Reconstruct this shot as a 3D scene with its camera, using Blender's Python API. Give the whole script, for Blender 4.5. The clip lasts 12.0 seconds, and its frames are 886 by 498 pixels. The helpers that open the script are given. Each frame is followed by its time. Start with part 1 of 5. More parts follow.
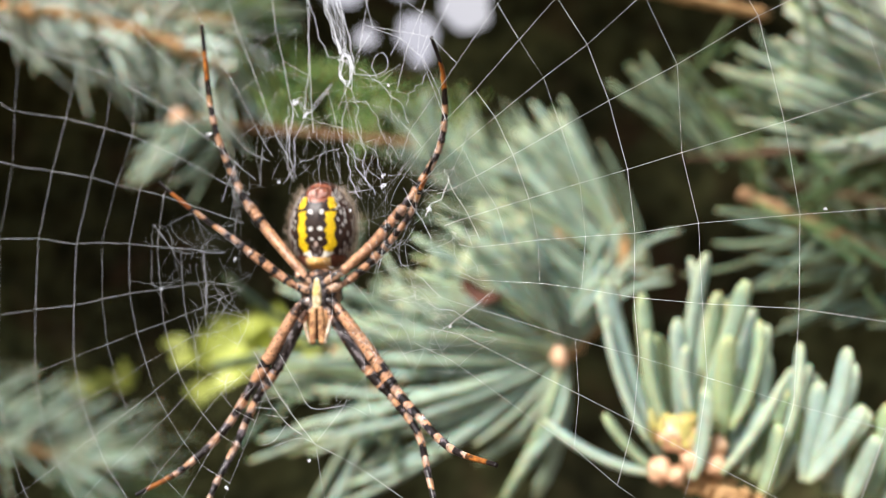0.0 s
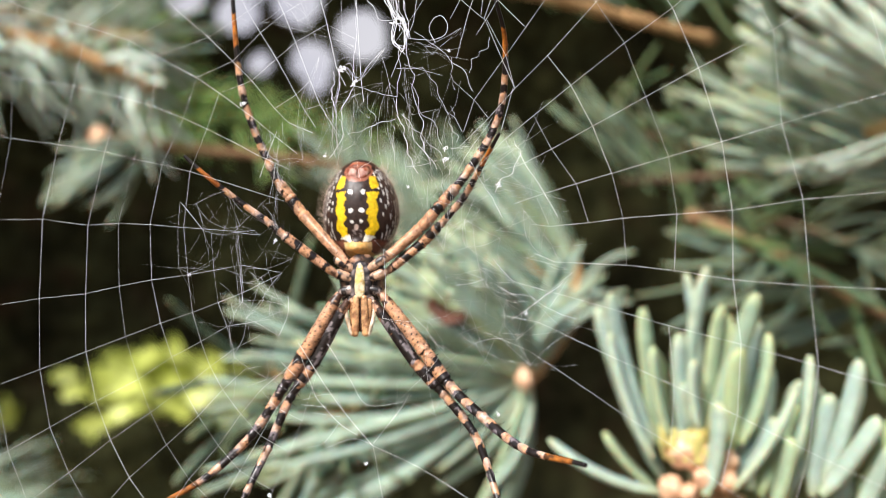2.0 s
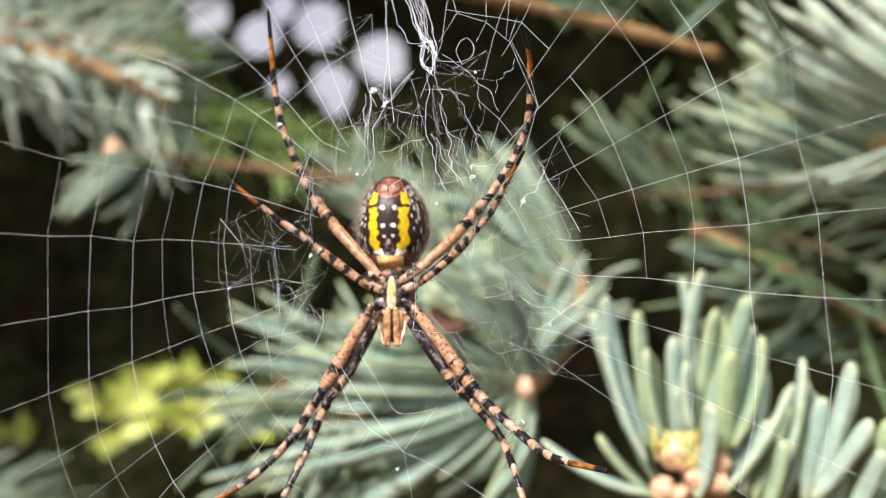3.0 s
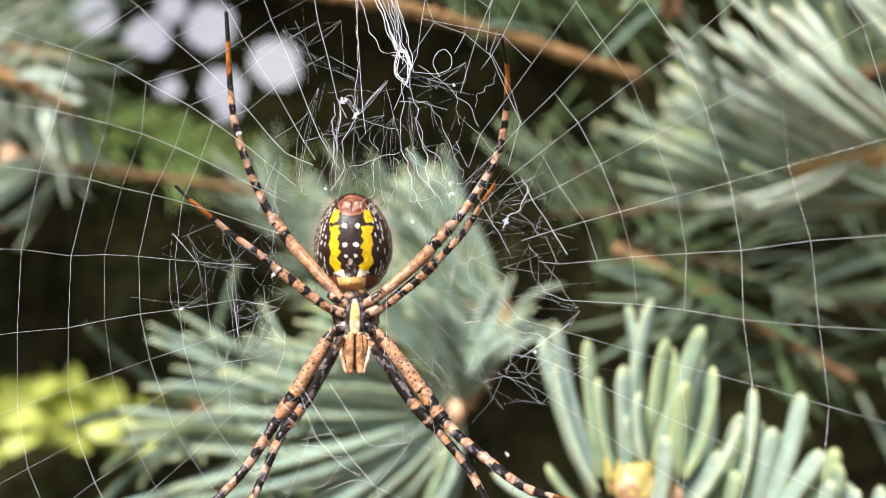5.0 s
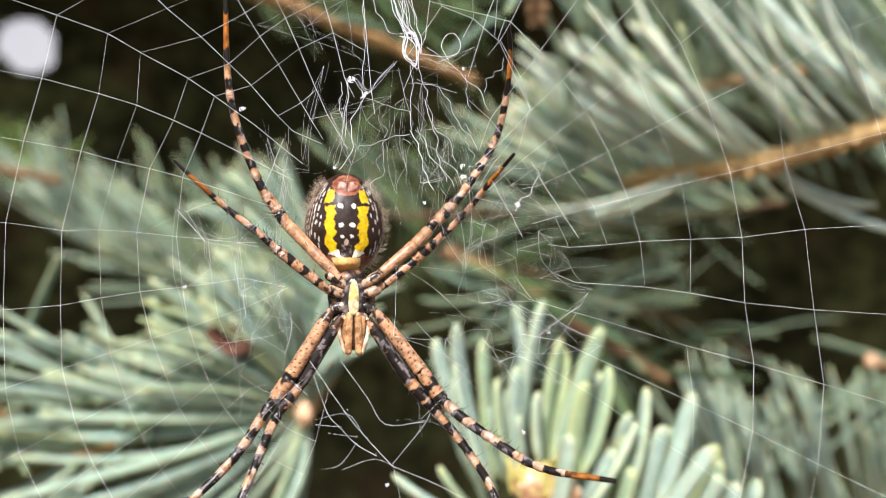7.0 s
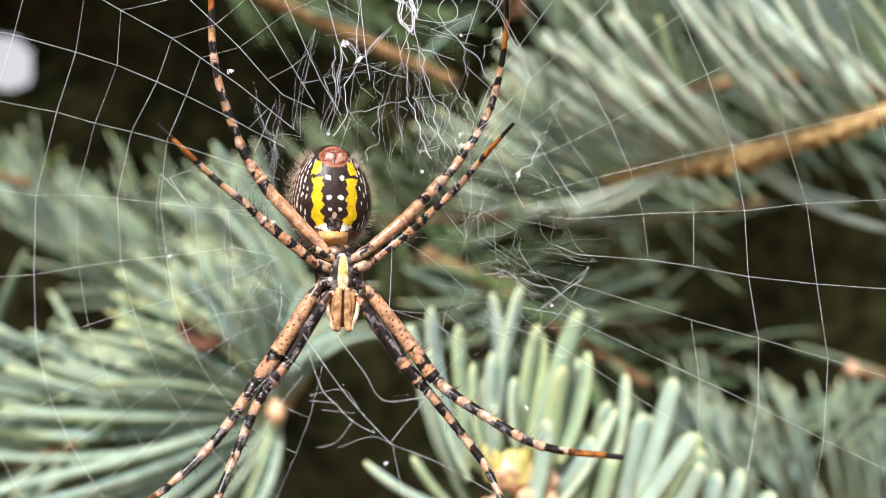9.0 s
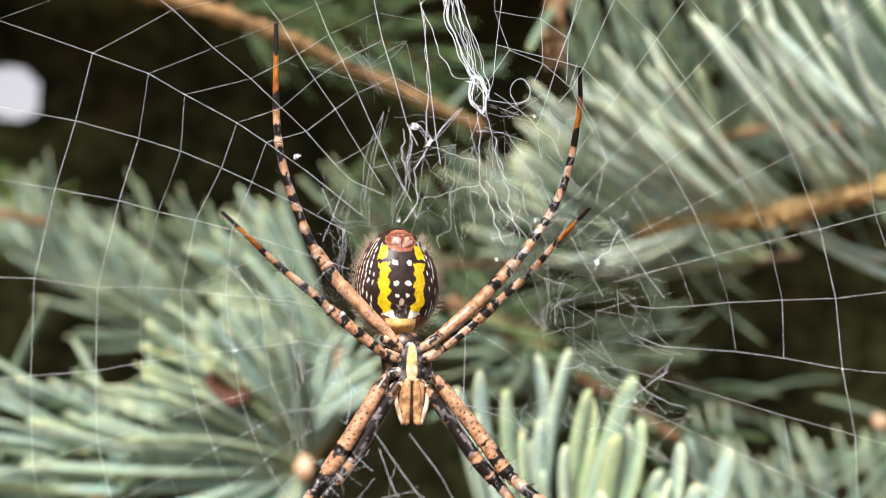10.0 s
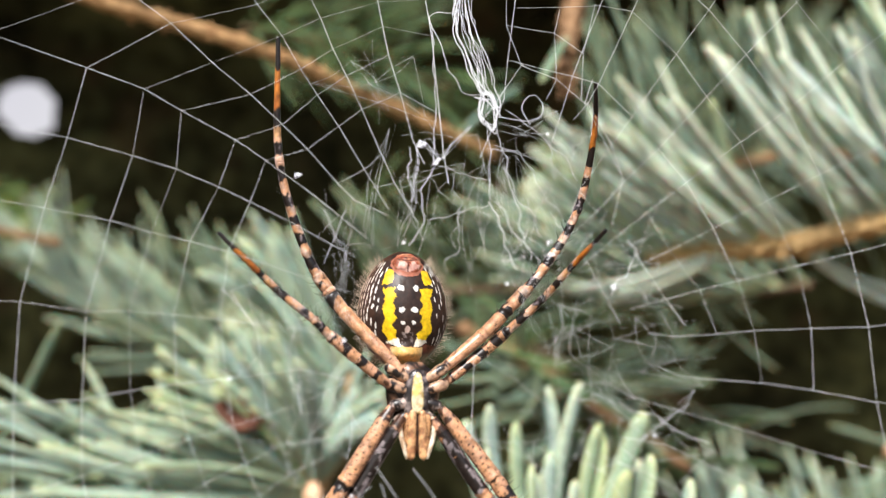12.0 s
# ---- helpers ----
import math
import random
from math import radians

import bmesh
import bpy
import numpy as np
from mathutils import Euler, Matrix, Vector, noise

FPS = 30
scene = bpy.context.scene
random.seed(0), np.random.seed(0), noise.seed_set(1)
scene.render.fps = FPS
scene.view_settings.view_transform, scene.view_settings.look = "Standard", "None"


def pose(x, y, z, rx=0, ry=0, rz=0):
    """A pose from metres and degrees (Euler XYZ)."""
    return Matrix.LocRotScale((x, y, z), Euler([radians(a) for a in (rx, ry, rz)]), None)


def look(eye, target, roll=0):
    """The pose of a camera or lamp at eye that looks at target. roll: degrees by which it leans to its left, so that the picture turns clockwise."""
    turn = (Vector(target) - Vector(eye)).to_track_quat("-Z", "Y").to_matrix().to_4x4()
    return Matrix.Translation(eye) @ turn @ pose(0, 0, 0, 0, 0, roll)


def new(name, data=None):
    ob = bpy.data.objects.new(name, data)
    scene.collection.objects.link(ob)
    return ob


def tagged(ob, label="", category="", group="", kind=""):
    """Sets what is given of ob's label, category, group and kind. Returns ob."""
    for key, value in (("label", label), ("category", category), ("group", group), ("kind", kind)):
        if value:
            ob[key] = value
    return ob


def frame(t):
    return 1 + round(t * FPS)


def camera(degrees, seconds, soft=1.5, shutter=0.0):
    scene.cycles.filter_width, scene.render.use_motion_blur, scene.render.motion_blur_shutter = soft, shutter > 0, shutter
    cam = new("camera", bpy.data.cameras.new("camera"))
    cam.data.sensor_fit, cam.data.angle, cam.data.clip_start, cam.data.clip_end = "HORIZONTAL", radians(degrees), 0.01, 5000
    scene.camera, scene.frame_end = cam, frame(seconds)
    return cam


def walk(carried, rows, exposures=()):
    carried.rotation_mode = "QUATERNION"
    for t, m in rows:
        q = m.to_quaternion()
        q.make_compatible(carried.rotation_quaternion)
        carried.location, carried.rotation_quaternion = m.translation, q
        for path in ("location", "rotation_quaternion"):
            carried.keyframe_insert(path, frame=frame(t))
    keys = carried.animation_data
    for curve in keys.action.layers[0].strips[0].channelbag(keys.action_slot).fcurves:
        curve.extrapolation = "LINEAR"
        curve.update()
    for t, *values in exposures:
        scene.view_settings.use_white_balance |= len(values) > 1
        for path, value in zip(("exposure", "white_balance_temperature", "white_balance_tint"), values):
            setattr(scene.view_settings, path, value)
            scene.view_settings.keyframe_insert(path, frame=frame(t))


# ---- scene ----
MM = 0.001
random.seed(7)

# ---- camera and its walk ----
cam = camera(45.31, 12.0, soft=0.75)
cam.data.dof.use_dof = True
cam.data.dof.focus_distance = 0.120
cam.data.dof.aperture_fstop = 20.0
walk(cam, [
    (0, pose(0.02600, -0.16819, -0.00139, 89.60, 1.45, 15.61)),
    (0.2, pose(0.02157, -0.16700, -0.00067, 89.96, 1.46, 14.45)),
    (0.5, pose(0.01548, -0.16531, -0.00017, 89.67, 1.45, 13.21)),
    (0.7, pose(0.01290, -0.16429, -0.00146, 89.81, 1.34, 11.98)),
    (1, pose(0.00952, -0.16325, -0.00377, 90.30, 1.19, 10.88)),
    (1.2, pose(0.00584, -0.16333, -0.00377, 90.38, 1.25, 10.17)),
    (1.5, pose(0.00078, -0.16406, -0.00322, 90.81, 1.41, 9.52)),
    (1.7, pose(-0.00012, -0.16467, -0.00354, 90.78, 1.47, 9.24)),
    (2, pose(0.00005, -0.16566, -0.00436, 91.16, 1.52, 9.00)),
    (2.2, pose(-0.00043, -0.16612, -0.00472, 91.18, 1.51, 9.04)),
    (2.5, pose(-0.00010, -0.16678, -0.00589, 91.33, 1.38, 9.38)),
    (2.7, pose(0.00541, -0.16758, -0.00980, 92.27, 0.87, 10.16)),
    (4.3, pose(0.00222, -0.15877, -0.00896, 93.07, 1.18, 8.26)),
    (4.5, pose(0.00303, -0.15999, -0.00784, 92.72, 0.87, 7.30)),
    (4.7, pose(-0.00132, -0.16143, -0.00636, 92.57, 0.76, 5.54)),
    (5, pose(-0.00884, -0.16314, -0.00502, 92.84, 0.62, 3.76)),
    (5.2, pose(-0.01196, -0.16307, -0.00670, 92.70, 0.39, 1.88)),
    (5.5, pose(-0.01706, -0.16238, -0.00950, 92.76, 0.07, -0.74)),
    (5.7, pose(-0.02403, -0.16252, -0.00815, 92.69, 0.05, -2.23)),
    (6, pose(-0.03433, -0.16254, -0.00536, 92.45, 0.13, -5.06)),
    (6.2, pose(-0.03632, -0.16172, -0.00607, 91.37, 0.18, -6.62)),
    (6.5, pose(-0.03674, -0.15984, -0.00783, 93.14, 0.18, -8.26)),
    (6.7, pose(-0.03831, -0.15823, -0.00746, 93.51, 0.02, -9.23)),
    (7, pose(-0.03998, -0.15595, -0.00628, 93.06, -0.28, -10.20)),
    (7.2, pose(-0.03639, -0.15646, -0.00623, 92.84, -0.34, -10.66)),
    (8.8, pose(-0.04007, -0.15071, -0.01524, 94.01, -0.43, -10.42)),
    (9, pose(-0.03775, -0.15002, -0.01474, 94.54, -0.40, -11.28)),
    (9.2, pose(-0.04074, -0.15068, -0.01303, 94.49, -0.29, -11.43)),
    (9.5, pose(-0.04577, -0.15090, -0.01048, 94.92, -0.23, -11.57)),
    (9.7, pose(-0.04684, -0.14792, -0.00983, 95.43, -0.56, -11.59)),
    (10, pose(-0.04657, -0.14303, -0.00885, 96.24, -1.10, -11.52)),
    (10.2, pose(-0.04499, -0.14325, -0.00667, 96.44, -1.06, -11.38)),
    (10.5, pose(-0.04261, -0.14473, -0.00329, 96.60, -0.87, -11.13)),
    (10.7, pose(-0.04363, -0.14360, -0.00257, 96.90, -1.03, -11.02)),
    (11, pose(-0.04573, -0.14174, -0.00268, 97.31, -1.29, -10.88)),
    (11.2, pose(-0.04474, -0.14255, -0.00330, 97.27, -1.15, -10.76)),
    (11.5, pose(-0.04295, -0.14435, -0.00459, 97.07, -0.93, -10.64)),
    (11.7, pose(-0.04389, -0.14422, -0.00511, 97.06, -1.16, -10.71)),
    (12, pose(-0.04642, -0.14338, -0.00575, 97.10, -1.70, -10.92)),
])

# ---- world, sun, exposure ----
SUN_UP, SUN_TURN = 46, -24   # degrees: elevation, and turn from straight behind the camera towards its left
world = bpy.data.worlds.new("sky")
scene.world = world
world.use_nodes = True
wn = world.node_tree
sky = wn.nodes.new("ShaderNodeTexSky")
sky.sky_type = "NISHITA"
sky.sun_disc = False
sky.sun_elevation = radians(SUN_UP)
sky.sun_rotation = radians(180 - SUN_TURN)
sky.dust_density = 2.0
wn.nodes["Background"].inputs["Strength"].default_value = 0.11
wn.links.new(sky.outputs[0], wn.nodes["Background"].inputs["Color"])
sun = new("sun", bpy.data.lights.new("sun", "SUN"))
sun.data.energy, sun.data.angle, sun.data.color = 4.3, radians(14), (0.985, 0.96, 0.945)
su, st = radians(SUN_UP), radians(SUN_TURN)
sun.matrix_world = look((math.sin(st) * math.cos(su), -math.cos(st) * math.cos(su), math.sin(su)), (0, 0, 0))
scene.view_settings.exposure = 0.55


# ---- materials ----
def mix(nt, kind, fac, a, b):
    n = nt.nodes.new("ShaderNodeMix")
    n.data_type, n.blend_type = "RGBA", kind
    for key, v in ((0, fac), (6, a), (7, b)):
        if isinstance(v, (int, float)):
            n.inputs[key].default_value = v
        elif isinstance(v, tuple):
            n.inputs[key].default_value = (*v, 1)
        else:
            nt.links.new(v, n.inputs[key])
    return n.outputs[2]


def ramp(nt, fac, stops):
    n = nt.nodes.new("ShaderNodeValToRGB")
    el = n.color_ramp.elements
    while len(el) < len(stops):
        el.new(0.5)
    for e, (p, c) in zip(el, stops):
        e.position, e.color = p, (*c, 1) if isinstance(c, tuple) else (c, c, c, 1)
    nt.links.new(fac, n.inputs[0])
    return n.outputs[0]


def grain(nt, scale, detail=3.0, space="Object"):
    n = nt.nodes.new("ShaderNodeTexNoise")
    n.inputs["Scale"].default_value, n.inputs["Detail"].default_value = scale, detail
    c = nt.nodes.new("ShaderNodeTexCoord")
    nt.links.new(c.outputs[space], n.inputs["Vector"])
    return n.outputs["Fac"]


def material(name, rough=0.5, spec=0.4):
    m = bpy.data.materials.new(name)
    m.use_nodes = True
    nt = m.node_tree
    b = nt.nodes["Principled BSDF"]
    b.inputs["Roughness"].default_value = rough
    b.inputs["Specular IOR Level"].default_value = spec
    return m, nt, b


def relief(nt, b, fac, strength, distance):
    n = nt.nodes.new("ShaderNodeBump")
    n.inputs["Strength"].default_value, n.inputs["Distance"].default_value = strength, distance
    nt.links.new(fac, n.inputs["Height"])
    nt.links.new(n.outputs[0], b.inputs["Normal"])


def needle_material(name, dull, fresh, tip):
    m, nt, b = material(name, 0.5, 0.32)
    info = nt.nodes.new("ShaderNodeObjectInfo")
    geo = nt.nodes.new("ShaderNodeNewGeometry")
    both = nt.nodes.new("ShaderNodeMath")
    both.operation = "ADD"
    nt.links.new(info.outputs["Random"], both.inputs[0])
    nt.links.new(geo.outputs["Random Per Island"], both.inputs[1])
    wrap = nt.nodes.new("ShaderNodeMath")
    wrap.operation = "FRACT"
    nt.links.new(both.outputs[0], wrap.inputs[0])
    col = mix(nt, "MIX", ramp(nt, wrap.outputs[0], [(0.25, 0.0), (0.95, 1.0)]), dull, fresh)
    att = nt.nodes.new("ShaderNodeAttribute")
    att.attribute_name = "along"
    tipness = ramp(nt, att.outputs["Fac"], [(0.0, 0.7), (0.16, 0.08), (0.88, 0.04), (1.0, 0.6)])
    col = mix(nt, "MIX", tipness, col, tip)
    rim = nt.nodes.new("ShaderNodeAttribute")
    rim.attribute_name = "rim"
    col = mix(nt, "MIX", ramp(nt, rim.outputs["Fac"], [(0.5, 0.0), (1.0, 0.48)]), col, tip)
    blotch = ramp(nt, grain(nt, 260.0, 4), [(0.3, 0.72), (0.7, 1.12)])
    col = mix(nt, "MULTIPLY", 1.0, col, blotch)
    nt.links.new(col, b.inputs["Base Color"])
    b.inputs["Subsurface Weight"].default_value = 0.25
    b.inputs["Subsurface Scale"].default_value = 0.002
    relief(nt, b, grain(nt, 2500.0, 2), 0.25, 0.0001)
    return m


def bark_material(name, dark, light, scale=500.0):
    m, nt, b = material(name, 0.7, 0.3)
    g = grain(nt, scale, 5)
    col = ramp(nt, g, [(0.32, dark), (0.62, light)])
    nt.links.new(col, b.inputs["Base Color"])
    relief(nt, b, g, 0.6, 0.0006)
    return m


def painted_material(name, rough, spec=0.45, grain_scale=3000.0, depth=0.00006, mottle=0.8):
    """The natural colours of the body, carried by the mesh's own colour layer."""
    m, nt, b = material(name, rough, spec)
    att = nt.nodes.new("ShaderNodeAttribute")
    att.attribute_name = "tint"
    g = grain(nt, grain_scale, 4)
    col = mix(nt, "MULTIPLY", 1.0, att.outputs["Color"], ramp(nt, g, [(0.3, 0.72), (0.7, 1.15)]))
    col = mix(nt, "MULTIPLY", 1.0, col, ramp(nt, grain(nt, 1100.0, 5), [(0.34, mottle), (0.6, 1.05)]))
    nt.links.new(col, b.inputs["Base Color"])
    relief(nt, b, g, 0.5, depth)
    return m


def plain_material(name, a, c, rough, spec=0.4, scale=1500.0):
    m, nt, b = material(name, rough, spec)
    g = grain(nt, scale, 4)
    nt.links.new(ramp(nt, g, [(0.3, a), (0.7, c)]), b.inputs["Base Color"])
    relief(nt, b, g, 0.3, 0.00008)
    return m


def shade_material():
    """Deep foliage with its shade painted in: near black, dull olive patches, brown twigs."""
    m, nt, b = material("painted_tree_shade", 0.9, 0.1)
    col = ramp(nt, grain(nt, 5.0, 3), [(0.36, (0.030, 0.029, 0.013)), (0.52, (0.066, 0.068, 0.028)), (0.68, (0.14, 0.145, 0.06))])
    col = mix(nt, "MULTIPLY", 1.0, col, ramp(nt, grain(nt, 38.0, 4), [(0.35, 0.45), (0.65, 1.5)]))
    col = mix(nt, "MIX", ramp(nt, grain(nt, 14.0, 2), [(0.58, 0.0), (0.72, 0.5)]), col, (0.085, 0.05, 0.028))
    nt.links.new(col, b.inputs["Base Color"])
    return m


NEEDLE = needle_material("blue_green_needle", (0.30, 0.42, 0.375), (0.36, 0.47, 0.36), (0.54, 0.58, 0.29))
NEEDLE_PALE = needle_material("pale_blue_needle", (0.35, 0.46, 0.41), (0.40, 0.50, 0.39), (0.54, 0.58, 0.31))
# Bloomed needle colour, lightened to lift branches that lack light.
NEEDLE_LIFTED = needle_material("lifted_bloom_needle", (0.47, 0.58, 0.53), (0.54, 0.63, 0.52), (0.62, 0.66, 0.40))
NEEDLE_FRESH = needle_material("yellow_green_needle", (0.30, 0.41, 0.29), (0.38, 0.47, 0.26), (0.52, 0.54, 0.24))
# Darker needle copies: the dim light deep in the tree is in the colour.
NEEDLE_DIM = needle_material("dimmed_green_needle", (0.14, 0.215, 0.17), (0.20, 0.27, 0.165), (0.30, 0.33, 0.15))
NEEDLE_SHADED = needle_material("shaded_green_needle", (0.075, 0.14, 0.065), (0.13, 0.20, 0.07), (0.20, 0.24, 0.09))
NEEDLE_GREEN = needle_material("bright_green_needle", (0.18, 0.31, 0.09), (0.28, 0.41, 0.12), (0.38, 0.46, 0.17))
BARK = bark_material("orange_bark", (0.26, 0.13, 0.05), (0.55, 0.33, 0.145), 420.0)
# Brighter copy of BARK, lifting a stem that its needles shade.
BARK_BRIGHT = bark_material("lifted_orange_bark", (0.40, 0.22, 0.07), (0.76, 0.52, 0.24), 420.0)
# Darker copies of BARK, dimming shaded stems further back by colour.
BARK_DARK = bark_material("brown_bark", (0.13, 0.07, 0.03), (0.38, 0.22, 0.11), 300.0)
BARK_SHADED = bark_material("shaded_bark", (0.06, 0.035, 0.02), (0.17, 0.10, 0.055), 300.0)
BUD = plain_material("resinous_bud", (0.66, 0.33, 0.17), (0.88, 0.58, 0.37), 0.35, 0.5, 700.0)
BUD_SCALE = plain_material("yellow_bud_scale", (0.60, 0.47, 0.10), (0.86, 0.78, 0.30), 0.5, 0.4, 900.0)
LEAF = plain_material("yellow_green_leaf", (0.47, 0.53, 0.09), (0.62, 0.66, 0.17), 0.45, 0.4, 60.0)
DRY_LEAF = plain_material("dry_brown_leaf", (0.07, 0.025, 0.015), (0.17, 0.07, 0.04), 0.7, 0.3, 300.0)
SILK = plain_material("spider_silk", (0.78, 0.80, 0.77), (0.92, 0.93, 0.91), 0.35, 0.5, 900.0)
SILK_WHITE = plain_material("white_silk", (0.80, 0.80, 0.82), (0.90, 0.90, 0.92), 0.5, 0.4, 900.0)
BODY = painted_material("abdomen_cuticle", 0.36, 0.25, 2600.0, 0.00005)
LEG = painted_material("leg_cuticle", 0.3, 0.45, 3500.0, 0.00006, 0.5)
HAIR = plain_material("pale_hair", (0.58, 0.42, 0.29), (0.80, 0.66, 0.50), 0.5)
SPINE = plain_material("black_spine", (0.015, 0.012, 0.01), (0.03, 0.025, 0.02), 0.4)
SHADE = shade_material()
SOIL = plain_material("needle_litter", (0.05, 0.03, 0.018), (0.15, 0.10, 0.06), 0.9, 0.1, 30.0)


# ---- builders ----
def mesh(name, verts, faces, mats, smooth=True):
    me = bpy.data.meshes.new(name)
    me.from_pydata([tuple(v) for v in verts], [], faces)
    for m in mats if isinstance(mats, (list, tuple)) else [mats]:
        me.materials.append(m)
    if smooth:
        me.polygons.foreach_set("use_smooth", [True] * len(me.polygons))
    me.update()
    return me


def part(name, me, parent=None, label="", m=None, kind=""):
    ob = new(name, me)
    ob.parent = parent
    if m is not None:
        ob.matrix_basis = m
    return tagged(ob, label, kind=kind)


def thing(name, at, label, category, group="", kind=""):
    ob = new(name)
    ob.empty_display_size = 0.005
    ob.matrix_basis = Matrix.Translation(at)
    return tagged(ob, label, category, group, kind)


def smooth_line(pts, steps):
    """Catmull-Rom through the points."""
    p = [Vector(v) for v in pts]
    p = [p[0] * 2 - p[1]] + p + [p[-1] * 2 - p[-2]]
    out = []
    for i in range(1, len(p) - 2):
        for k in range(steps):
            t = k / steps
            a, b, c, d = p[i - 1:i + 3]
            out.append(0.5 * (2 * b + (c - a) * t + (2 * a - 5 * b + 4 * c - d) * t * t + (3 * b - a - 3 * c + d) * t ** 3))
    out.append(p[-2])
    return out


def frames_along(line):
    """A tangent, a side and an up vector at every point, without twist."""
    out, side = [], None
    for i, p in enumerate(line):
        t = (line[min(i + 1, len(line) - 1)] - line[max(i - 1, 0)]).normalized()
        if side is None:
            side = t.cross(Vector((0, 1, 0)))
            if side.length < 0.1:
                side = t.cross(Vector((1, 0, 0)))
        side = (side - t * side.dot(t)).normalized()
        out.append((t, side, t.cross(side)))
    return out


def tube_data(line, radius, sides, verts, faces, flat=1.0, caps=True):
    """Adds a tube along the line; radius is a number or one for each point."""
    base = len(verts)
    fr = frames_along(line)
    for i, (p, (t, s, u)) in enumerate(zip(line, fr)):
        r = radius if isinstance(radius, (int, float)) else radius[i]
        for k in range(sides):
            a = 2 * math.pi * k / sides
            verts.append(p + s * (r * math.cos(a)) + u * (r * flat * math.sin(a)))
    for i in range(len(line) - 1):
        for k in range(sides):
            a, b = base + i * sides + k, base + i * sides + (k + 1) % sides
            faces.append((a, b, b + sides, a + sides))
    if caps:
        faces.append(tuple(range(base + sides - 1, base - 1, -1)))
        n = base + (len(line) - 1) * sides
        faces.append(tuple(range(n, n + sides)))


def needle_data(length, width, bend, verts, faces, along, place=None, rings=8, sides=6):
    """One flat fir needle from its stalk at the origin along z, bent towards y, with a blunt round tip."""
    base = len(verts)
    for i in range(rings):
        u = i / (rings - 1)
        u = 1 - (1 - u) ** 1.45 if i else 0.0
        w = width * 0.5 * min(1.0, 0.55 + 3.2 * u) * math.sqrt(max(0.0, 1 - max(0.0, (u - 0.80) / 0.215) ** 2.2))
        th = 0.55 * w
        ang = bend * u
        if abs(bend) > 1e-3:
            z, y = length * math.sin(ang) / bend, length * (1 - math.cos(ang)) / bend
        else:
            z, y = length * u, 0.0
        for k in range(sides):
            a = 2 * math.pi * k / sides
            dy = th * math.sin(a)
            v = Vector((w * math.cos(a), y + dy * math.cos(ang), z - dy * math.sin(ang)))
            verts.append(place @ v if place else v)
            along.append((u, abs(math.cos(a))))
    for i in range(rings - 1):
        for k in range(sides):
            a, b = base + i * sides + k, base + i * sides + (k + 1) % sides
            faces.append((a, b, b + sides, a + sides))
    n = base + (rings - 1) * sides
    faces.append(tuple(range(n, n + sides)))


def add_along(me, along):
    me.attributes.new("along", "FLOAT", "POINT").data.foreach_set("value", [a for a, _ in along])
    me.attributes.new("rim", "FLOAT", "POINT").data.foreach_set("value", [r for _, r in along])
    return me


def needle_mesh(length, width, bend, mat):
    v, f, a = [], [], []
    needle_data(length, width, bend, v, f, a)
    return add_along(mesh("needle", v, f, mat), a)


def aim(base, way, lean, size=1.0, twist=0.0):
    """A pose at base whose z runs along way and whose y turns towards lean."""
    z = Vector(way).normalized()
    y = Vector(lean) - z * Vector(lean).dot(z)
    if y.length < 1e-6:
        y = z.orthogonal()
    y.normalize()
    x = y.cross(z)
    m = Matrix((x, y, z)).transposed().to_4x4()
    return Matrix.Translation(base) @ m @ pose(0, 0, 0, 0, 0, twist) @ Matrix.Diagonal((size, size, size, 1))


def blob_data(at, size, verts, faces, rough=0.15, seed=0, n=6):
    """A lumpy little ball."""
    base = len(verts)
    rs = random.Random(seed)
    for i in range(n + 1):
        th = math.pi * i / n
        for k in range(2 * n):
            ph = math.pi * k / n
            d = Vector((math.sin(th) * math.cos(ph), math.sin(th) * math.sin(ph), math.cos(th)))
            r = 1 + rough * noise.noise(d * 2.3 + Vector((seed * 3.1, 0, 0)))
            verts.append(Vector(at) + Vector((d.x * size[0], d.y * size[1], d.z * size[2])) * r)
    for i in range(n):
        for k in range(2 * n):
            a, b = base + i * 2 * n + k, base + i * 2 * n + (k + 1) % (2 * n)
            faces.append((a, a + 2 * n, b + 2 * n, b))


PLANT = 1.3 * MM      # the unit of the tree's plan
STOCK = {}


def stock_needle(mat, length, width, bend):
    key = (mat.name, round(length * 500), round(width * 10000), round(bend * 5))
    if key not in STOCK:
        STOCK[key] = needle_mesh(round(length * 500) / 500, width, round(bend * 5) / 5, mat)
    return STOCK[key]


def stem_line(path):
    return smooth_line([Vector(p) * PLANT for p in path], 14)


def stem_mesh(line, r0, r1, mat, seed=1):
    rs = random.Random(seed)
    v, f = [], []
    n = len(line)
    radii = [(r0 + (r1 - r0) * i / (n - 1)) * PLANT * (1 + 0.2 * rs.uniform(-1, 1)) for i in range(n)]
    tube_data(line, radii, 10, v, f)
    # needle pegs and scars
    fr = frames_along(line)
    for _ in range(n * (4 if r0 > 1 else 2)):
        i = rs.randrange(1, n - 1)
        t, s, u = fr[i]
        a = rs.uniform(0, 6.28)
        d = s * math.cos(a) + u * math.sin(a)
        b = line[i] + d * radii[i] * 0.8
        size = rs.uniform(0.4, 0.9)
        tube_data([b, b + (d + t * 0.5) * radii[i] * 0.45 * size, b + (d + t) * radii[i] * 0.6 * size], [radii[i] * 0.36 * size, radii[i] * 0.34 * size, radii[i] * 0.12], 6, v, f)
    return mesh("stem", v, f, mat)


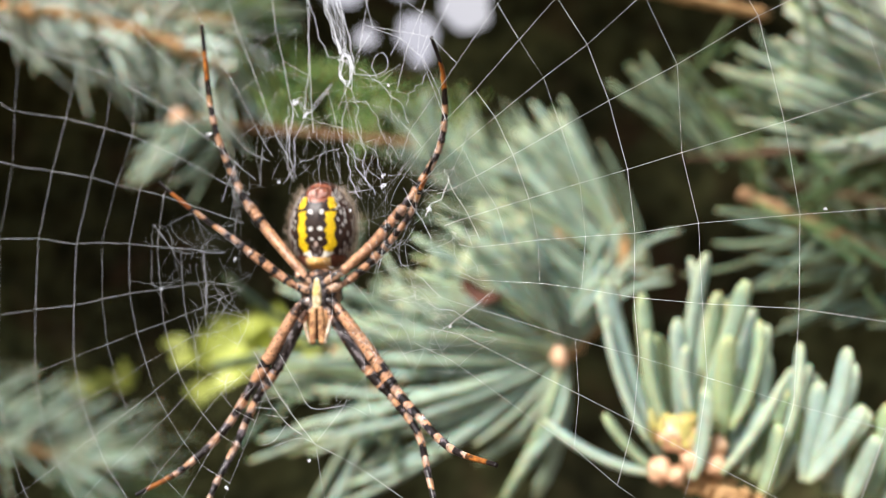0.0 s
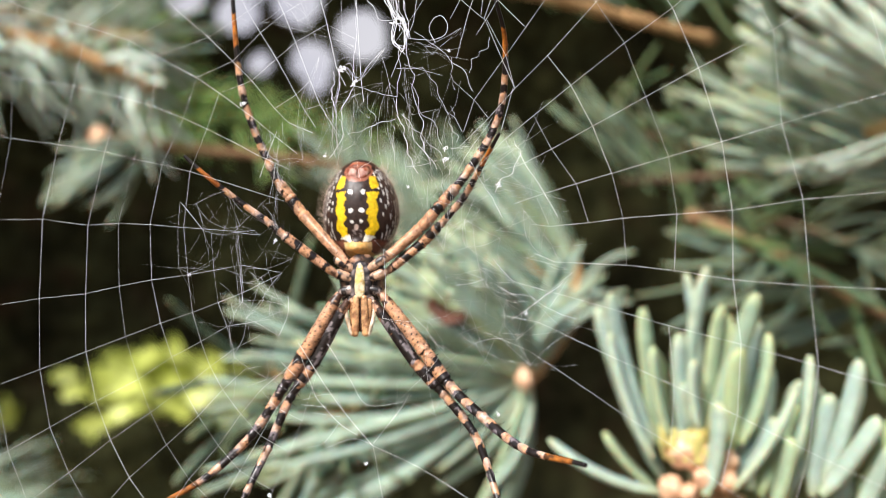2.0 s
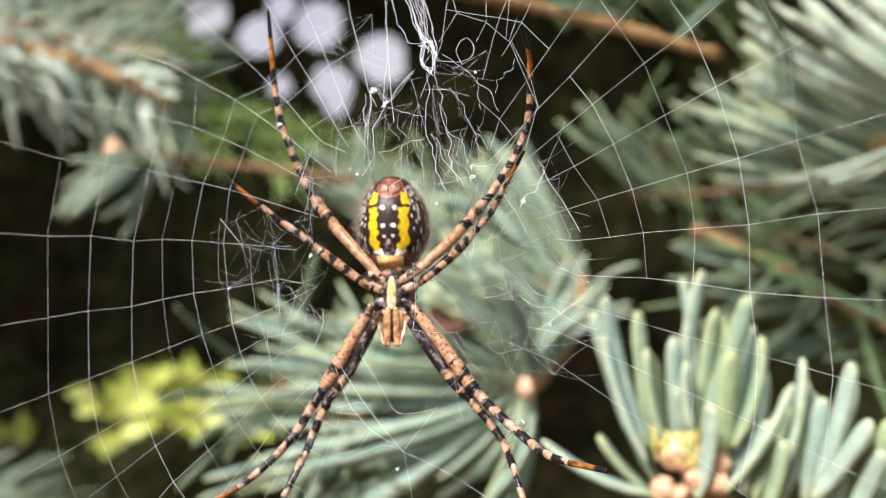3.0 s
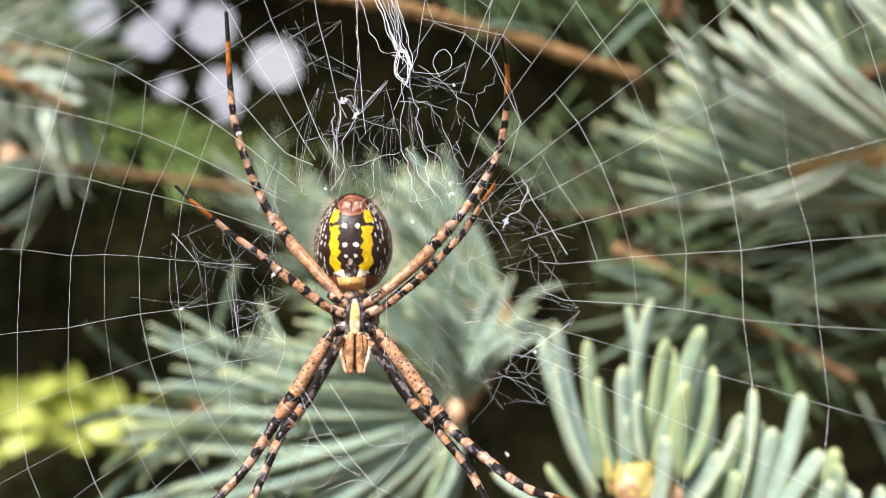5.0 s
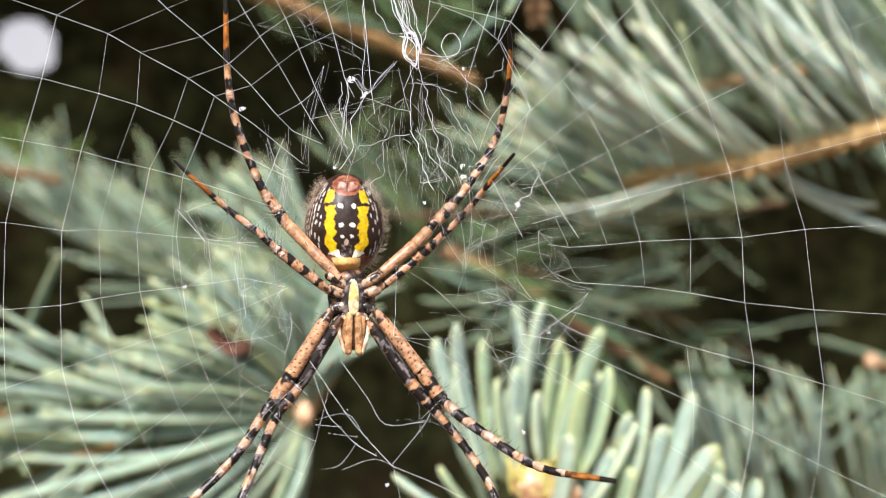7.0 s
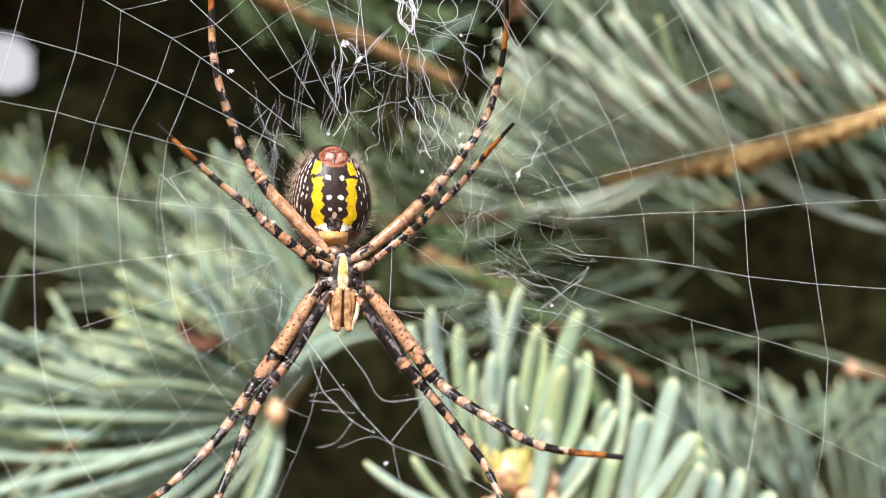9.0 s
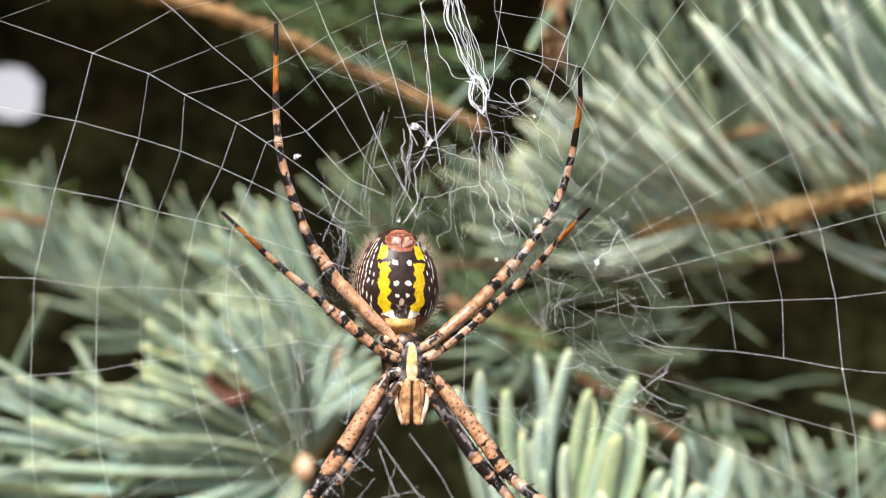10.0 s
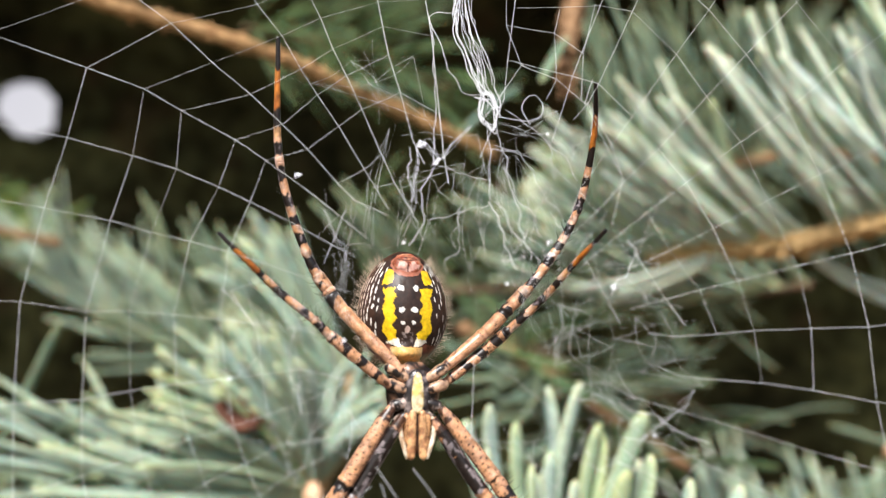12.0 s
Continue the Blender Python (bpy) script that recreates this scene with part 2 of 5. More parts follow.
def fir_branch(name, path, label, needles, length, mat, radius=(1.6, 1.0), lean=62, out=(0, 0, 1), fan=110, lift=(0, 0, 0.25),
               bend=0.5, width=2.1, bark=None, seed=1, joined=False, span=(0.0, 1.0), buds=(), group="fir branches"):
    """A shoot along path (mm, from its old end to its tip). Needles stand off towards out, fanned by so many degrees to
    each side, leaning from the stem by lean degrees, lifted by lift; they bend back towards lift."""
    rs = random.Random(seed)
    line = stem_line(path)
    fr = frames_along(line)
    root = thing(name, line[0], label, "fir branch", group)
    off = Matrix.Translation(-line[0])
    st = stem_mesh(line, *radius, bark or BARK, seed)
    st.transform(off)
    part("stem", st, root)
    v, f, a = [], [], []
    up = Vector(out).normalized()
    for i in range(needles):
        u = span[0] + (span[1] - span[0]) * (i + rs.random()) / needles
        k = min(int(u * (len(line) - 1)), len(line) - 2)
        p = line[k].lerp(line[k + 1], u * (len(line) - 1) - k)
        t = fr[k][0]
        o = up - t * up.dot(t)
        o = o.normalized() if o.length > 1e-4 else fr[k][1]
        q = t.cross(o)
        ang = radians(fan) * rs.uniform(-1, 1)
        rad = o * math.cos(ang) + q * math.sin(ang)
        le = radians(lean + rs.gauss(0, 9))
        way = t * math.cos(le) + rad * math.sin(le) + Vector(lift) * rs.uniform(0.6, 1.4)
        ln = length * PLANT * rs.uniform(0.78, 1.1)
        bd = bend * rs.uniform(0.3, 1.5)
        bank = Vector(lift) + t * 0.5 if Vector(lift).length > 0.01 else t
        m = aim(p + rad * radius[1] * PLANT * 0.5, way, bank, 1.0, rs.uniform(-35, 35))
        if joined:
            needle_data(ln, width * PLANT, bd, v, f, a, off @ m, 6, 5)
        else:
            part("needle", stock_needle(mat, ln, width * PLANT, bd), root, m=off @ m)
    if joined:
        part("needles", add_along(mesh("needles", v, f, mat), a), root, kind="stuff")
    for j, (at, size, bm) in enumerate(buds):
        v, f = [], []
        blob_data(Vector(at) * PLANT - line[0], [s * PLANT for s in size], v, f, 0.5, seed + j, 8)
        part("bud", mesh("bud", v, f, bm), root, "pinkish resinous bud" if bm is BUD else "yellow papery bud scales")
    return root


def fir_fan(name, label, path, fans, mat, radius=(1.4, 1.1), width=2.3, bark=None, seed=1, buds=(), group="fir branches"):
    """A shoot whose needles stand in fans. A fan: from where to where on the stem (0 to 1), first and last bearing in
    degrees (0 to the right, 90 up), how far the needles come forward, length in mm, how many, bend (+ to their left)."""
    rs = random.Random(seed)
    line = stem_line(path)
    root = thing(name, line[0], label, "fir branch", group)
    off = Matrix.Translation(-line[0])
    st = stem_mesh(line, *radius, bark or BARK, seed)
    st.transform(off)
    part("stem", st, root)
    for u0, u1, a0, a1, fore, length, count, bend in fans:
        for i in range(count):
            u = min(0.999, max(0, u0 + (u1 - u0) * rs.random())) * (len(line) - 1)
            p = line[int(u)].lerp(line[int(u) + 1], u - int(u))
            a = radians(a0 + (a1 - a0) * (i + rs.random()) / count)
            way = Vector((math.cos(a), -fore + rs.gauss(0, 0.22), math.sin(a)))
            turn = Vector((-math.sin(a), rs.gauss(0, 0.3), math.cos(a))) * (1 if bend >= 0 else -1)
            bd = abs(bend) * rs.uniform(0.5, 1.4)
            m = aim(p, way - turn * 0.5 * bd, turn, 1.0, rs.uniform(-40, 40))
            part("needle", stock_needle(mat if rs.random() < 0.88 else NEEDLE_FRESH, length * PLANT * rs.uniform(0.8, 1.08), width * PLANT, bd), root, m=off @ m)
    for j, (at, size, bm) in enumerate(buds):
        v, f = [], []
        blob_data(Vector(at) * PLANT - line[0], [q * PLANT for q in size], v, f, 0.5, seed + j, 8)
        part("bud", mesh("bud", v, f, bm), root, "pinkish resinous bud")
    return root


# ---- ground and distance ----
def sheet(name, x0, x1, y0, y1, z, mat):
    n = 24
    v = [(x0 + (x1 - x0) * i / n, y0 + (y1 - y0) * j / n, z + 0.02 * noise.noise((i * 0.9, j * 0.9, 0))) for j in range(n + 1) for i in range(n + 1)]
    f = [(j * (n + 1) + i, j * (n + 1) + i + 1, (j + 1) * (n + 1) + i + 1, (j + 1) * (n + 1) + i) for j in range(n) for i in range(n)]
    return new(name, mesh(name, v, f, mat))


tagged(sheet("ground", -400, 400, -400, 400, -1.1, SOIL), "brown ground littered with fallen needles", "ground", kind="structure")


def shade_screen():
    """A curved screen painted dark as the tree's shaded inside, with gaps of sky."""
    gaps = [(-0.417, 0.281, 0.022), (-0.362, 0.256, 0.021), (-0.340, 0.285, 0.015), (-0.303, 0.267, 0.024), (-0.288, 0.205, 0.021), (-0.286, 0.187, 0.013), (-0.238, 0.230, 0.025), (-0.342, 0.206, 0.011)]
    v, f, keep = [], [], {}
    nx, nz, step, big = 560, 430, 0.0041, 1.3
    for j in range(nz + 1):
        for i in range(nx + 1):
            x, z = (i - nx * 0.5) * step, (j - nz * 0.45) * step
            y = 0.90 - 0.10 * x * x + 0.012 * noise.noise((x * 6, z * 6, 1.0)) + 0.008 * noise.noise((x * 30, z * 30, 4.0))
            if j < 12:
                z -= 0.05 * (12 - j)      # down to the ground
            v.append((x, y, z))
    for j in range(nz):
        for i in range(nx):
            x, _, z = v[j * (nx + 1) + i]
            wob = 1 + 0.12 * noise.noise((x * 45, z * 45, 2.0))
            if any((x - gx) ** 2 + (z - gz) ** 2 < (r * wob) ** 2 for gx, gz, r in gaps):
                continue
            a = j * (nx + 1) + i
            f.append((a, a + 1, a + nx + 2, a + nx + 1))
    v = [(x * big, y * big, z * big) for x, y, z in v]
    tagged(new("backdrop", mesh("backdrop", v, f, SHADE)), "screen painted dark as the shaded inside of a fir tree, with gaps of sky", "backdrop", kind="structure")


shade_screen()


def bright_sky():
    """Hazy white sky far beyond the tree."""
    m, nt, b = material("hazy_sky", 1.0, 0.0)
    b.inputs["Base Color"].default_value = (0.02, 0.02, 0.02, 1)
    g = grain(nt, 0.6, 2)
    nt.links.new(ramp(nt, g, [(0.35, (0.72, 0.72, 0.86)), (0.65, (0.95, 0.94, 1.0))]), b.inputs["Emission Color"])
    b.inputs["Emission Strength"].default_value = 0.52
    v = [(-6, 6.5, -1.3), (4, 6.5, -1.3), (4, 6.5, 5.2), (-6, 6.5, 5.2)]
    tagged(new("sky_backdrop", mesh("sky_backdrop", v, [(0, 1, 2, 3)], m)), "hazy pale sky seen through the gaps of the tree", "sky", kind="structure")


bright_sky()


def sky_blocker():
    """Unseen screen added overhead and at the sides, keeping skylight off the inner tree."""
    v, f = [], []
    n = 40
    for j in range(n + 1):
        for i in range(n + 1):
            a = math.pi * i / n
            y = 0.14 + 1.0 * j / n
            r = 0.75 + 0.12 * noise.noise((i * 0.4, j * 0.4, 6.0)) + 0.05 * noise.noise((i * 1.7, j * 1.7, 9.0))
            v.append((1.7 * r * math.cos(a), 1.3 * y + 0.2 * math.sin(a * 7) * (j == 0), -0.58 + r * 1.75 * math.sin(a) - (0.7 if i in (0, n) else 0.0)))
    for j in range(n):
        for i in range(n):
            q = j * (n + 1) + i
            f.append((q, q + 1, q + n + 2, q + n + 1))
    tagged(new("backdrop", mesh("sky_blocker", v, f, SHADE)), "unseen dark screen added to keep the sky off the boughs", "backdrop", kind="structure")


sky_blocker()

# ---- fir branches ----
# the end-on shoot behind the spider, with its bud towards the viewer
fir_fan("fir_branch", "blue-green fir shoot with a pink bud at its tip",
        [(-16.7, 170.0, 11.3), (-9.4, 152.0, -3.2), (-10.6, 134.0, -17.1), (-16.1, 119.0, -25.5), (-19.5, 111.0, -28.3)],
        [(0.86, 0.99, 160, 186, 0.1, 55, 18, -0.35), (0.9, 0.99, 186, 212, 0.0, 62, 15, -0.45), (0.93, 0.99, 222, 262, 0.1, 34, 10, -0.9),
         (0.72, 0.97, 122, 165, 0.35, 43, 30, 0.3), (0.72, 0.97, 95, 150, 0.7, 36, 14, 0.3), (0.42, 0.75, 122, 164, 0.4, 39, 30, 0.3), (0.45, 0.9, 35, 95, 0.2, 24, 16, -1.2),
         (0.12, 0.45, 118, 160, 0.35, 40, 20, 0.25), (0.0, 0.25, 108, 150, 0.3, 38, 9, 0.2)],
        NEEDLE, (1.3, 1.2), 2.7, seed=11, buds=[((-19.5, 107.0, -27.9), (1.9, 1.8, 2.5), BUD)])
# lower left shoots of the same bough
fir_fan("fir_branch", "pale fir shoot with an orange stem and spread needles",
        [(-43.0, 125.0, -30.1), (-55.3, 118.0, -33.4), (-66.7, 112.0, -37.0)],
        [(0.0, 0.5, 140, 185, 0.1, 44, 15, 0.3), (0.5, 1.0, 162, 190, 0.1, 33, 13, 0.3), (0.0, 0.45, 70, 120, 0.1, 34, 4, 0.3), (0.1, 1.0, 185, 250, 0.1, 40, 10, -0.4)],
        NEEDLE, (1.4, 1.2), 2.7, seed=12)
fir_fan("fir_branch", "yellow-tipped fir shoot with needles raised to one side",
        [(-7.3, 215.0, -14.7), (-19.7, 213.0, -6.1), (-35.0, 210.0, -0.3), (-51.4, 207.0, 2.0)],
        [(0.0, 1.0, 106, 140, 0.1, 48, 36, 0.3), (0.5, 1.0, 150, 190, 0.2, 36, 10, -0.3)],
        NEEDLE_DIM, (1.4, 1.2), 2.7, seed=13)
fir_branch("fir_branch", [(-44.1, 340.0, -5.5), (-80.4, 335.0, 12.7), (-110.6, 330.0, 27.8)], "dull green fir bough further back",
           74, 46, NEEDLE, lean=58, out=(0, -0.3, 1), fan=100, lift=(-0.15, 0, 0.25), bend=0.5, seed=27, radius=(1.2, 0.7), bark=BARK_SHADED)
# upper branch on the right, orange stem and long needles
fir_fan("fir_branch", "fir branch with an orange stem and long raised needles",
        [(128, 28, 44), (101, 55, 34), (75.8, 85.4, 26.0), (69.3, 105.0, 26.3), (59.4, 126.6, 26.1)],
        [(0.93, 0.995, 132, 158, -0.42, 44, 9, -0.12), (0.6, 0.95, 126, 152, -0.3, 46, 10, -0.15), (0.6, 0.95, 112, 146, -0.2, 42, 14, -0.2), (0.25, 0.62, 108, 142, -0.1, 46, 22, -0.2), (0.72, 0.97, 192, 208, -0.35, 34, 4, -0.4),
         (0.0, 0.3, 100, 135, -0.1, 46, 14, -0.2), (0.05, 0.4, 92, 120, -0.25, 46, 8, -0.2), (0.3, 0.36, 128, 142, 0.1, 40, 2, -0.4), (0.46, 0.56, 336, 346, 0.1, 34, 3, 0.8)],
        NEEDLE_LIFTED, (2.4, 2.3), 2.7, bark=BARK_BRIGHT, seed=14)
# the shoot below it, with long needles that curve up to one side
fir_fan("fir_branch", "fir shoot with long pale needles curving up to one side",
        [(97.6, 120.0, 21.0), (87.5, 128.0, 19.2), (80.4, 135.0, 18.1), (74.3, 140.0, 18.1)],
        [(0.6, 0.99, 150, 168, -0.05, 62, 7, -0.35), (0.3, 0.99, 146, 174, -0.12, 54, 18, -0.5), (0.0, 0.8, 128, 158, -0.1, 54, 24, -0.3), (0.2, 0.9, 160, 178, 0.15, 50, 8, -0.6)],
        NEEDLE, (0.8, 0.6), 2.6, bark=BARK_SHADED, seed=25)
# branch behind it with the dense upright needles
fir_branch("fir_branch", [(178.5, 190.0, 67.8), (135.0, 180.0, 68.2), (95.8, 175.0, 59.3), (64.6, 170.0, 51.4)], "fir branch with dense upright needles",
           84, 50, NEEDLE_DIM, lean=76, out=(0, -0.3, 1), fan=60, lift=(0, 0, 0.7), bend=0.3, seed=15, radius=(1.5, 1.1), bark=BARK_DARK)
# upright brown stem
fir_branch("fir_branch", [(30.8, 95.0, 90.0), (28.7, 92.0, 74.0), (25.6, 88.0, 60.6), (26.1, 88.0, 52.5)], "upright orange-brown fir twig, nearly bare",
           5, 34, NEEDLE_DIM, lean=50, out=(1, 0, 0), fan=120, lift=(0, 0, -0.1), seed=16, radius=(2.2, 1.8), bark=BARK_DARK)
# the long slanting stem at the top
fir_branch("fir_branch", [(-98.1, 92.0, 73.7), (-66.1, 96.0, 66.4), (-36.9, 104.0, 62.4), (-10.9, 128.0, 61.0), (28.3, 157.0, 55.0)], "long slanting brown fir stem with few needles",
           4, 30, NEEDLE_DIM, lean=40, out=(0.2, 0, 1), fan=60, lift=(0.1, 0, 0.1), seed=17, radius=(1.6, 1.5), bark=BARK)
# left upper branches
fir_branch("fir_branch", [(-229.2, 190.0, 85.5), (-199.8, 195.0, 80.1), (-170.5, 200.0, 70.9), (-147.3, 205.0, 59.3)], "fir branch with an orange stem and curled needles",
           96, 33, NEEDLE_LIFTED, lean=72, out=(0, 0.2, -0.6), fan=165, lift=(-0.25, 0, -0.05), bend=1.3, seed=18, radius=(2.4, 1.9))
fir_branch("fir_branch", [(-90.7, 230.0, 34.0), (-121.8, 220.0, 38.2), (-147.9, 210.0, 41.1), (-167.1, 202.0, 43.9)], "fir twig with drooping needles and an orange stem",
           30, 30, NEEDLE, span=(0.70, 0.99), lean=64, out=(0, -0.3, -1), fan=120, lift=(0, 0, -0.25), bend=0.7, seed=19, radius=(1.3, 1.7), bark=BARK_DARK,
           buds=[((-164.5, 198.0, 43.4), (3.5, 3, 3.5), BUD)])
fir_branch("fir_branch", [(-274.8, 240.0, 117.4), (-235.5, 245.0, 103.0), (-198.9, 250.0, 93.1), (-171.5, 255.0, 88.2)], "pale fir branch among the upper boughs",
           70, 42, NEEDLE, lean=64, out=(0, -0.3, 0.2), fan=170, lift=(-0.1, 0, 0.05), bend=0.7, seed=26, radius=(1.6, 1.2))
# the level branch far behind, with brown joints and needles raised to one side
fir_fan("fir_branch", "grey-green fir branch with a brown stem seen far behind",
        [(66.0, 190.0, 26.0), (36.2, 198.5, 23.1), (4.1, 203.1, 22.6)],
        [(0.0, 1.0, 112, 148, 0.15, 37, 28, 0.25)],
        NEEDLE_DIM, (1.3, 0.9), 2.7, bark=BARK_SHADED, seed=28)
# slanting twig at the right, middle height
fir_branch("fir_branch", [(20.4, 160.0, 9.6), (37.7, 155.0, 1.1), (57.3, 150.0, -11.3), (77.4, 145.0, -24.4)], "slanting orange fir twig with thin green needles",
           15, 34, NEEDLE_SHADED, lean=50, out=(0, -0.2, 0.3), fan=170, lift=(0, 0, 0), bend=0.5, seed=20, radius=(1.6, 1.3), bark=BARK_DARK)
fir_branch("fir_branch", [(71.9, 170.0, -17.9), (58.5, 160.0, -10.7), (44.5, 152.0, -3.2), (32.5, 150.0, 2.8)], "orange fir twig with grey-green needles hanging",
           22, 34, NEEDLE_DIM, lean=55, out=(0, 0, -1), fan=120, lift=(0, 0, -0.2), bend=0.6, seed=21, radius=(1.7, 1.4), bark=BARK_DARK)
# upright needles low on the right, and the budded shoot above them
fir_branch("fir_branch", [(209.5, 183.8, -74.6), (172.5, 187.8, -73.7), (137.0, 193.2, -72.7), (108.8, 197.3, -69.5)], "fir branch with upright grey-green needles",
           60, 52, NEEDLE, lean=72, out=(0, -0.2, 1), fan=60, lift=(0.05, 0, 0.4), bend=0.25, seed=22, width=2.7, radius=(2.4, 1.8))
fir_branch("fir_branch", [(206.0, 196.0, -34.0), (180.0, 188.0, -25.5), (160.5, 183.0, -21.8)], "fir shoot tipped with an orange bud",
           16, 36, NEEDLE_DIM, lean=58, out=(0, -0.2, -0.4), fan=140, lift=(0.1, 0, -0.1), bend=0.4, seed=29, width=2.5, radius=(1.4, 1.1), bark=BARK_DARK,
           span=(0.0, 0.8), buds=[((158.9, 182.4, -21.4), (2.2, 2.0, 2.4), BUD)])
# low left branches
fir_branch("fir_branch", [(-449.1, 400.0, -105.9), (-393.7, 410.0, -116.5), (-347.0, 420.0, -130.5)], "grey-green fir branch low in the shade",
           70, 62, NEEDLE, lean=58, out=(0, 0, 1), fan=120, lift=(0, 0, 0.1), bend=0.5, seed=23, radius=(2.2, 1.8))
fir_branch("fir_branch", [(-93.6, 150.0, -29.1), (-76.7, 140.0, -39.8), (-58.9, 135.0, -45.8)], "grey-green fir shoot low beside the web",
           60, 42, NEEDLE_DIM, lean=60, out=(-0.3, -0.3, 1), fan=100, lift=(-0.2, 0, 0.2), bend=0.5, seed=24, radius=(1.8, 1.4))
# boughs further back; the darker greens carry their shade in the colour
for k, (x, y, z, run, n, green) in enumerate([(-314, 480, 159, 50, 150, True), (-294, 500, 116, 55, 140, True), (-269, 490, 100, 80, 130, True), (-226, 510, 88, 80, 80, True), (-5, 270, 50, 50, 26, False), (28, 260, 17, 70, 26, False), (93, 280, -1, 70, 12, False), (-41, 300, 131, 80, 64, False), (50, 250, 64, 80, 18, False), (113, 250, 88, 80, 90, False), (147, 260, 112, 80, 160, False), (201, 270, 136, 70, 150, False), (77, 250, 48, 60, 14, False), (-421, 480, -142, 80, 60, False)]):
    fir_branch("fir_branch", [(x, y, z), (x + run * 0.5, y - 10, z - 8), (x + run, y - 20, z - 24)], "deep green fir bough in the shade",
               n, 35 if green else 42, NEEDLE_GREEN if green else NEEDLE_DIM if x > 20 else NEEDLE_SHADED, lean=60, out=(0, -0.4, 0.4), fan=150, lift=(0, 0, 0.05), bend=0.6, seed=40 + k, radius=(0.9, 0.5), bark=BARK_SHADED, joined=True)


# ---- the near twig ----
def paper_scale(verts, faces, wide, high, curl, rs):
    """A thin ragged bud scale that stands up along z from the origin and curls towards y."""
    nu, nv, base = 4, 5, len(verts)
    for layer in (0.0, 0.06):
        for j in range(nv + 1):
            t = j / nv
            half = wide * 0.5 * (0.55 + 1.2 * t - 1.15 * t * t)
            for i in range(nu + 1):
                u = 2 * i / nu - 1
                lip = 0.12 * high * rs.uniform(-1, 1) * (j == nv)
                verts.append(Vector((u * half, layer + 0.35 * half * u * u + curl * t * t * high * 0.5, high * t + lip)))
    row, side = nu + 1, (nu + 1) * (nv + 1)
    for j in range(nv):
        for i in range(nu):
            a = base + j * row + i
            faces.append((a, a + 1, a + row + 1, a + row))
            faces.append((a + side, a + side + row, a + side + row + 1, a + side + 1))


def near_twig():
    """The sharp shoot close behind the web: an orange stem, clustered buds, needles standing up."""
    rs = random.Random(5)
    path = [(41.1, 30.0, -46.9), (27.3, 32.0, -44.8), (18.3, 34.0, -41.2), (11.0, 36.0, -35.4)]
    line = stem_line(path)
    root = thing("fir_twig", line[0], "near fir twig with pale blue-green needles and orange buds", "fir twig", "fir branches")
    off = Matrix.Translation(-line[0])
    st = stem_mesh(line, 2.6, 2.0, BARK, 3)
    st.transform(off)
    part("stem", st, root)
    # each needle: foot and tip (x, z) and its depth, in mm
    left = [(5.5, -32.6, -1.4, -15.0, 36), (5.4, -31.1, 1.5, -8.1, 39), (6.7, -31.5, 4.0, -11.6, 41), (8.5, -30.8, 5.7, -16.4, 37), (6.2, -37.5, -10.1, -30.6, 34), (6.1, -39.0, -2.3, -29.8, 43), (7.7, -38.2, 0.0, -17.9, 44)]
    middle = [(10.7, -32.6, 10.0, -14.4, 42), (11.0, -29.6, 13.1, -4.6, 42), (14.0, -31.1, 14.8, -10.6, 39), (14.0, -28.1, 19.7, -8.3, 33), (18.7, -31.9, 21.6, -12.4, 38), (16.7, -31.0, 18.1, -16.9, 33), (18.1, -30.0, 23.9, -15.0, 33), (12.5, -36.8, 15.1, -24.0, 29), (12.5, -28.4, 11.9, -17.8, 35), (21.4, -37.6, 22.9, -20.0, 42), (19.7, -37.3, 19.2, -21.8, 36)]
    right = [(24.8, -33.6, 28.3, -18.3, 32), (16.7, -36.1, 25.6, -23.1, 30), (29.5, -35.2, 33.8, -18.1, 31), (28.2, -37.8, 31.1, -24.0, 34), (28.6, -36.6, 35.5, -25.6, 29), (24.5, -38.5, 30.1, -21.0, 37), (34.0, -39.5, 36.5, -29.9, 30), (37.1, -41.4, 40.2, -28.5, 36), (39.1, -41.6, 42.0, -32.2, 33), (23.0, -41.1, 24.2, -29.2, 40), (42.4, -42.7, 45.8, -31.9, 34), (43.4, -43.0, 48.0, -33.9, 30), (32.4, -41.0, 34.9, -29.2, 40), (21.2, -38.5, 23.9, -24.4, 37), (22.2, -39.0, 24.5, -28.5, 31), (23.3, -40.2, 27.9, -27.1, 36), (31.2, -38.6, 33.7, -24.5, 38), (35.1, -40.3, 39.6, -25.8, 37)]
    rows = left + middle + right
    for x0, z0, x1, z1, y in middle + right + left[:4]:
        # a second row of needles behind the first
        j, k = rs.uniform(-2.6, 2.6), rs.uniform(-0.5, 0.5)
        rows.append((x0 + j * 0.5, z0 - 1, x1 + j, z1 - rs.uniform(1.5, 6.0), y + rs.uniform(4, 9)))
    for x0, z0, x1, z1, y in rows:
        a, b = Vector((x0, y + 1.5, z0)) * PLANT, Vector((x1, y, z1)) * PLANT
        way = b - a
        w = way.normalized()
        bd = rs.uniform(0.25, 0.65)
        side = Vector((rs.uniform(-0.25, 0.25), -0.35, 1.0))
        side = (side - w * side.dot(w)).normalized()
        start = w - side * math.tan(bd * 0.5)
        part("needle", stock_needle(NEEDLE_PALE if rs.random() < 0.72 else NEEDLE_FRESH, way.length * 1.04, 3.0 * PLANT, bd), root,
             m=off @ aim(a, start, side, 1.0, rs.uniform(-40, 40)))
    # the opened bud: overlapping papery scales round a pink core
    core = Vector((10.6, 32.8, -30.9))
    v, f = [], []
    blob_data((0, 0, 0), (3.3 * PLANT, 2.3 * PLANT, 2.7 * PLANT), v, f, 0.45, 31, 12)
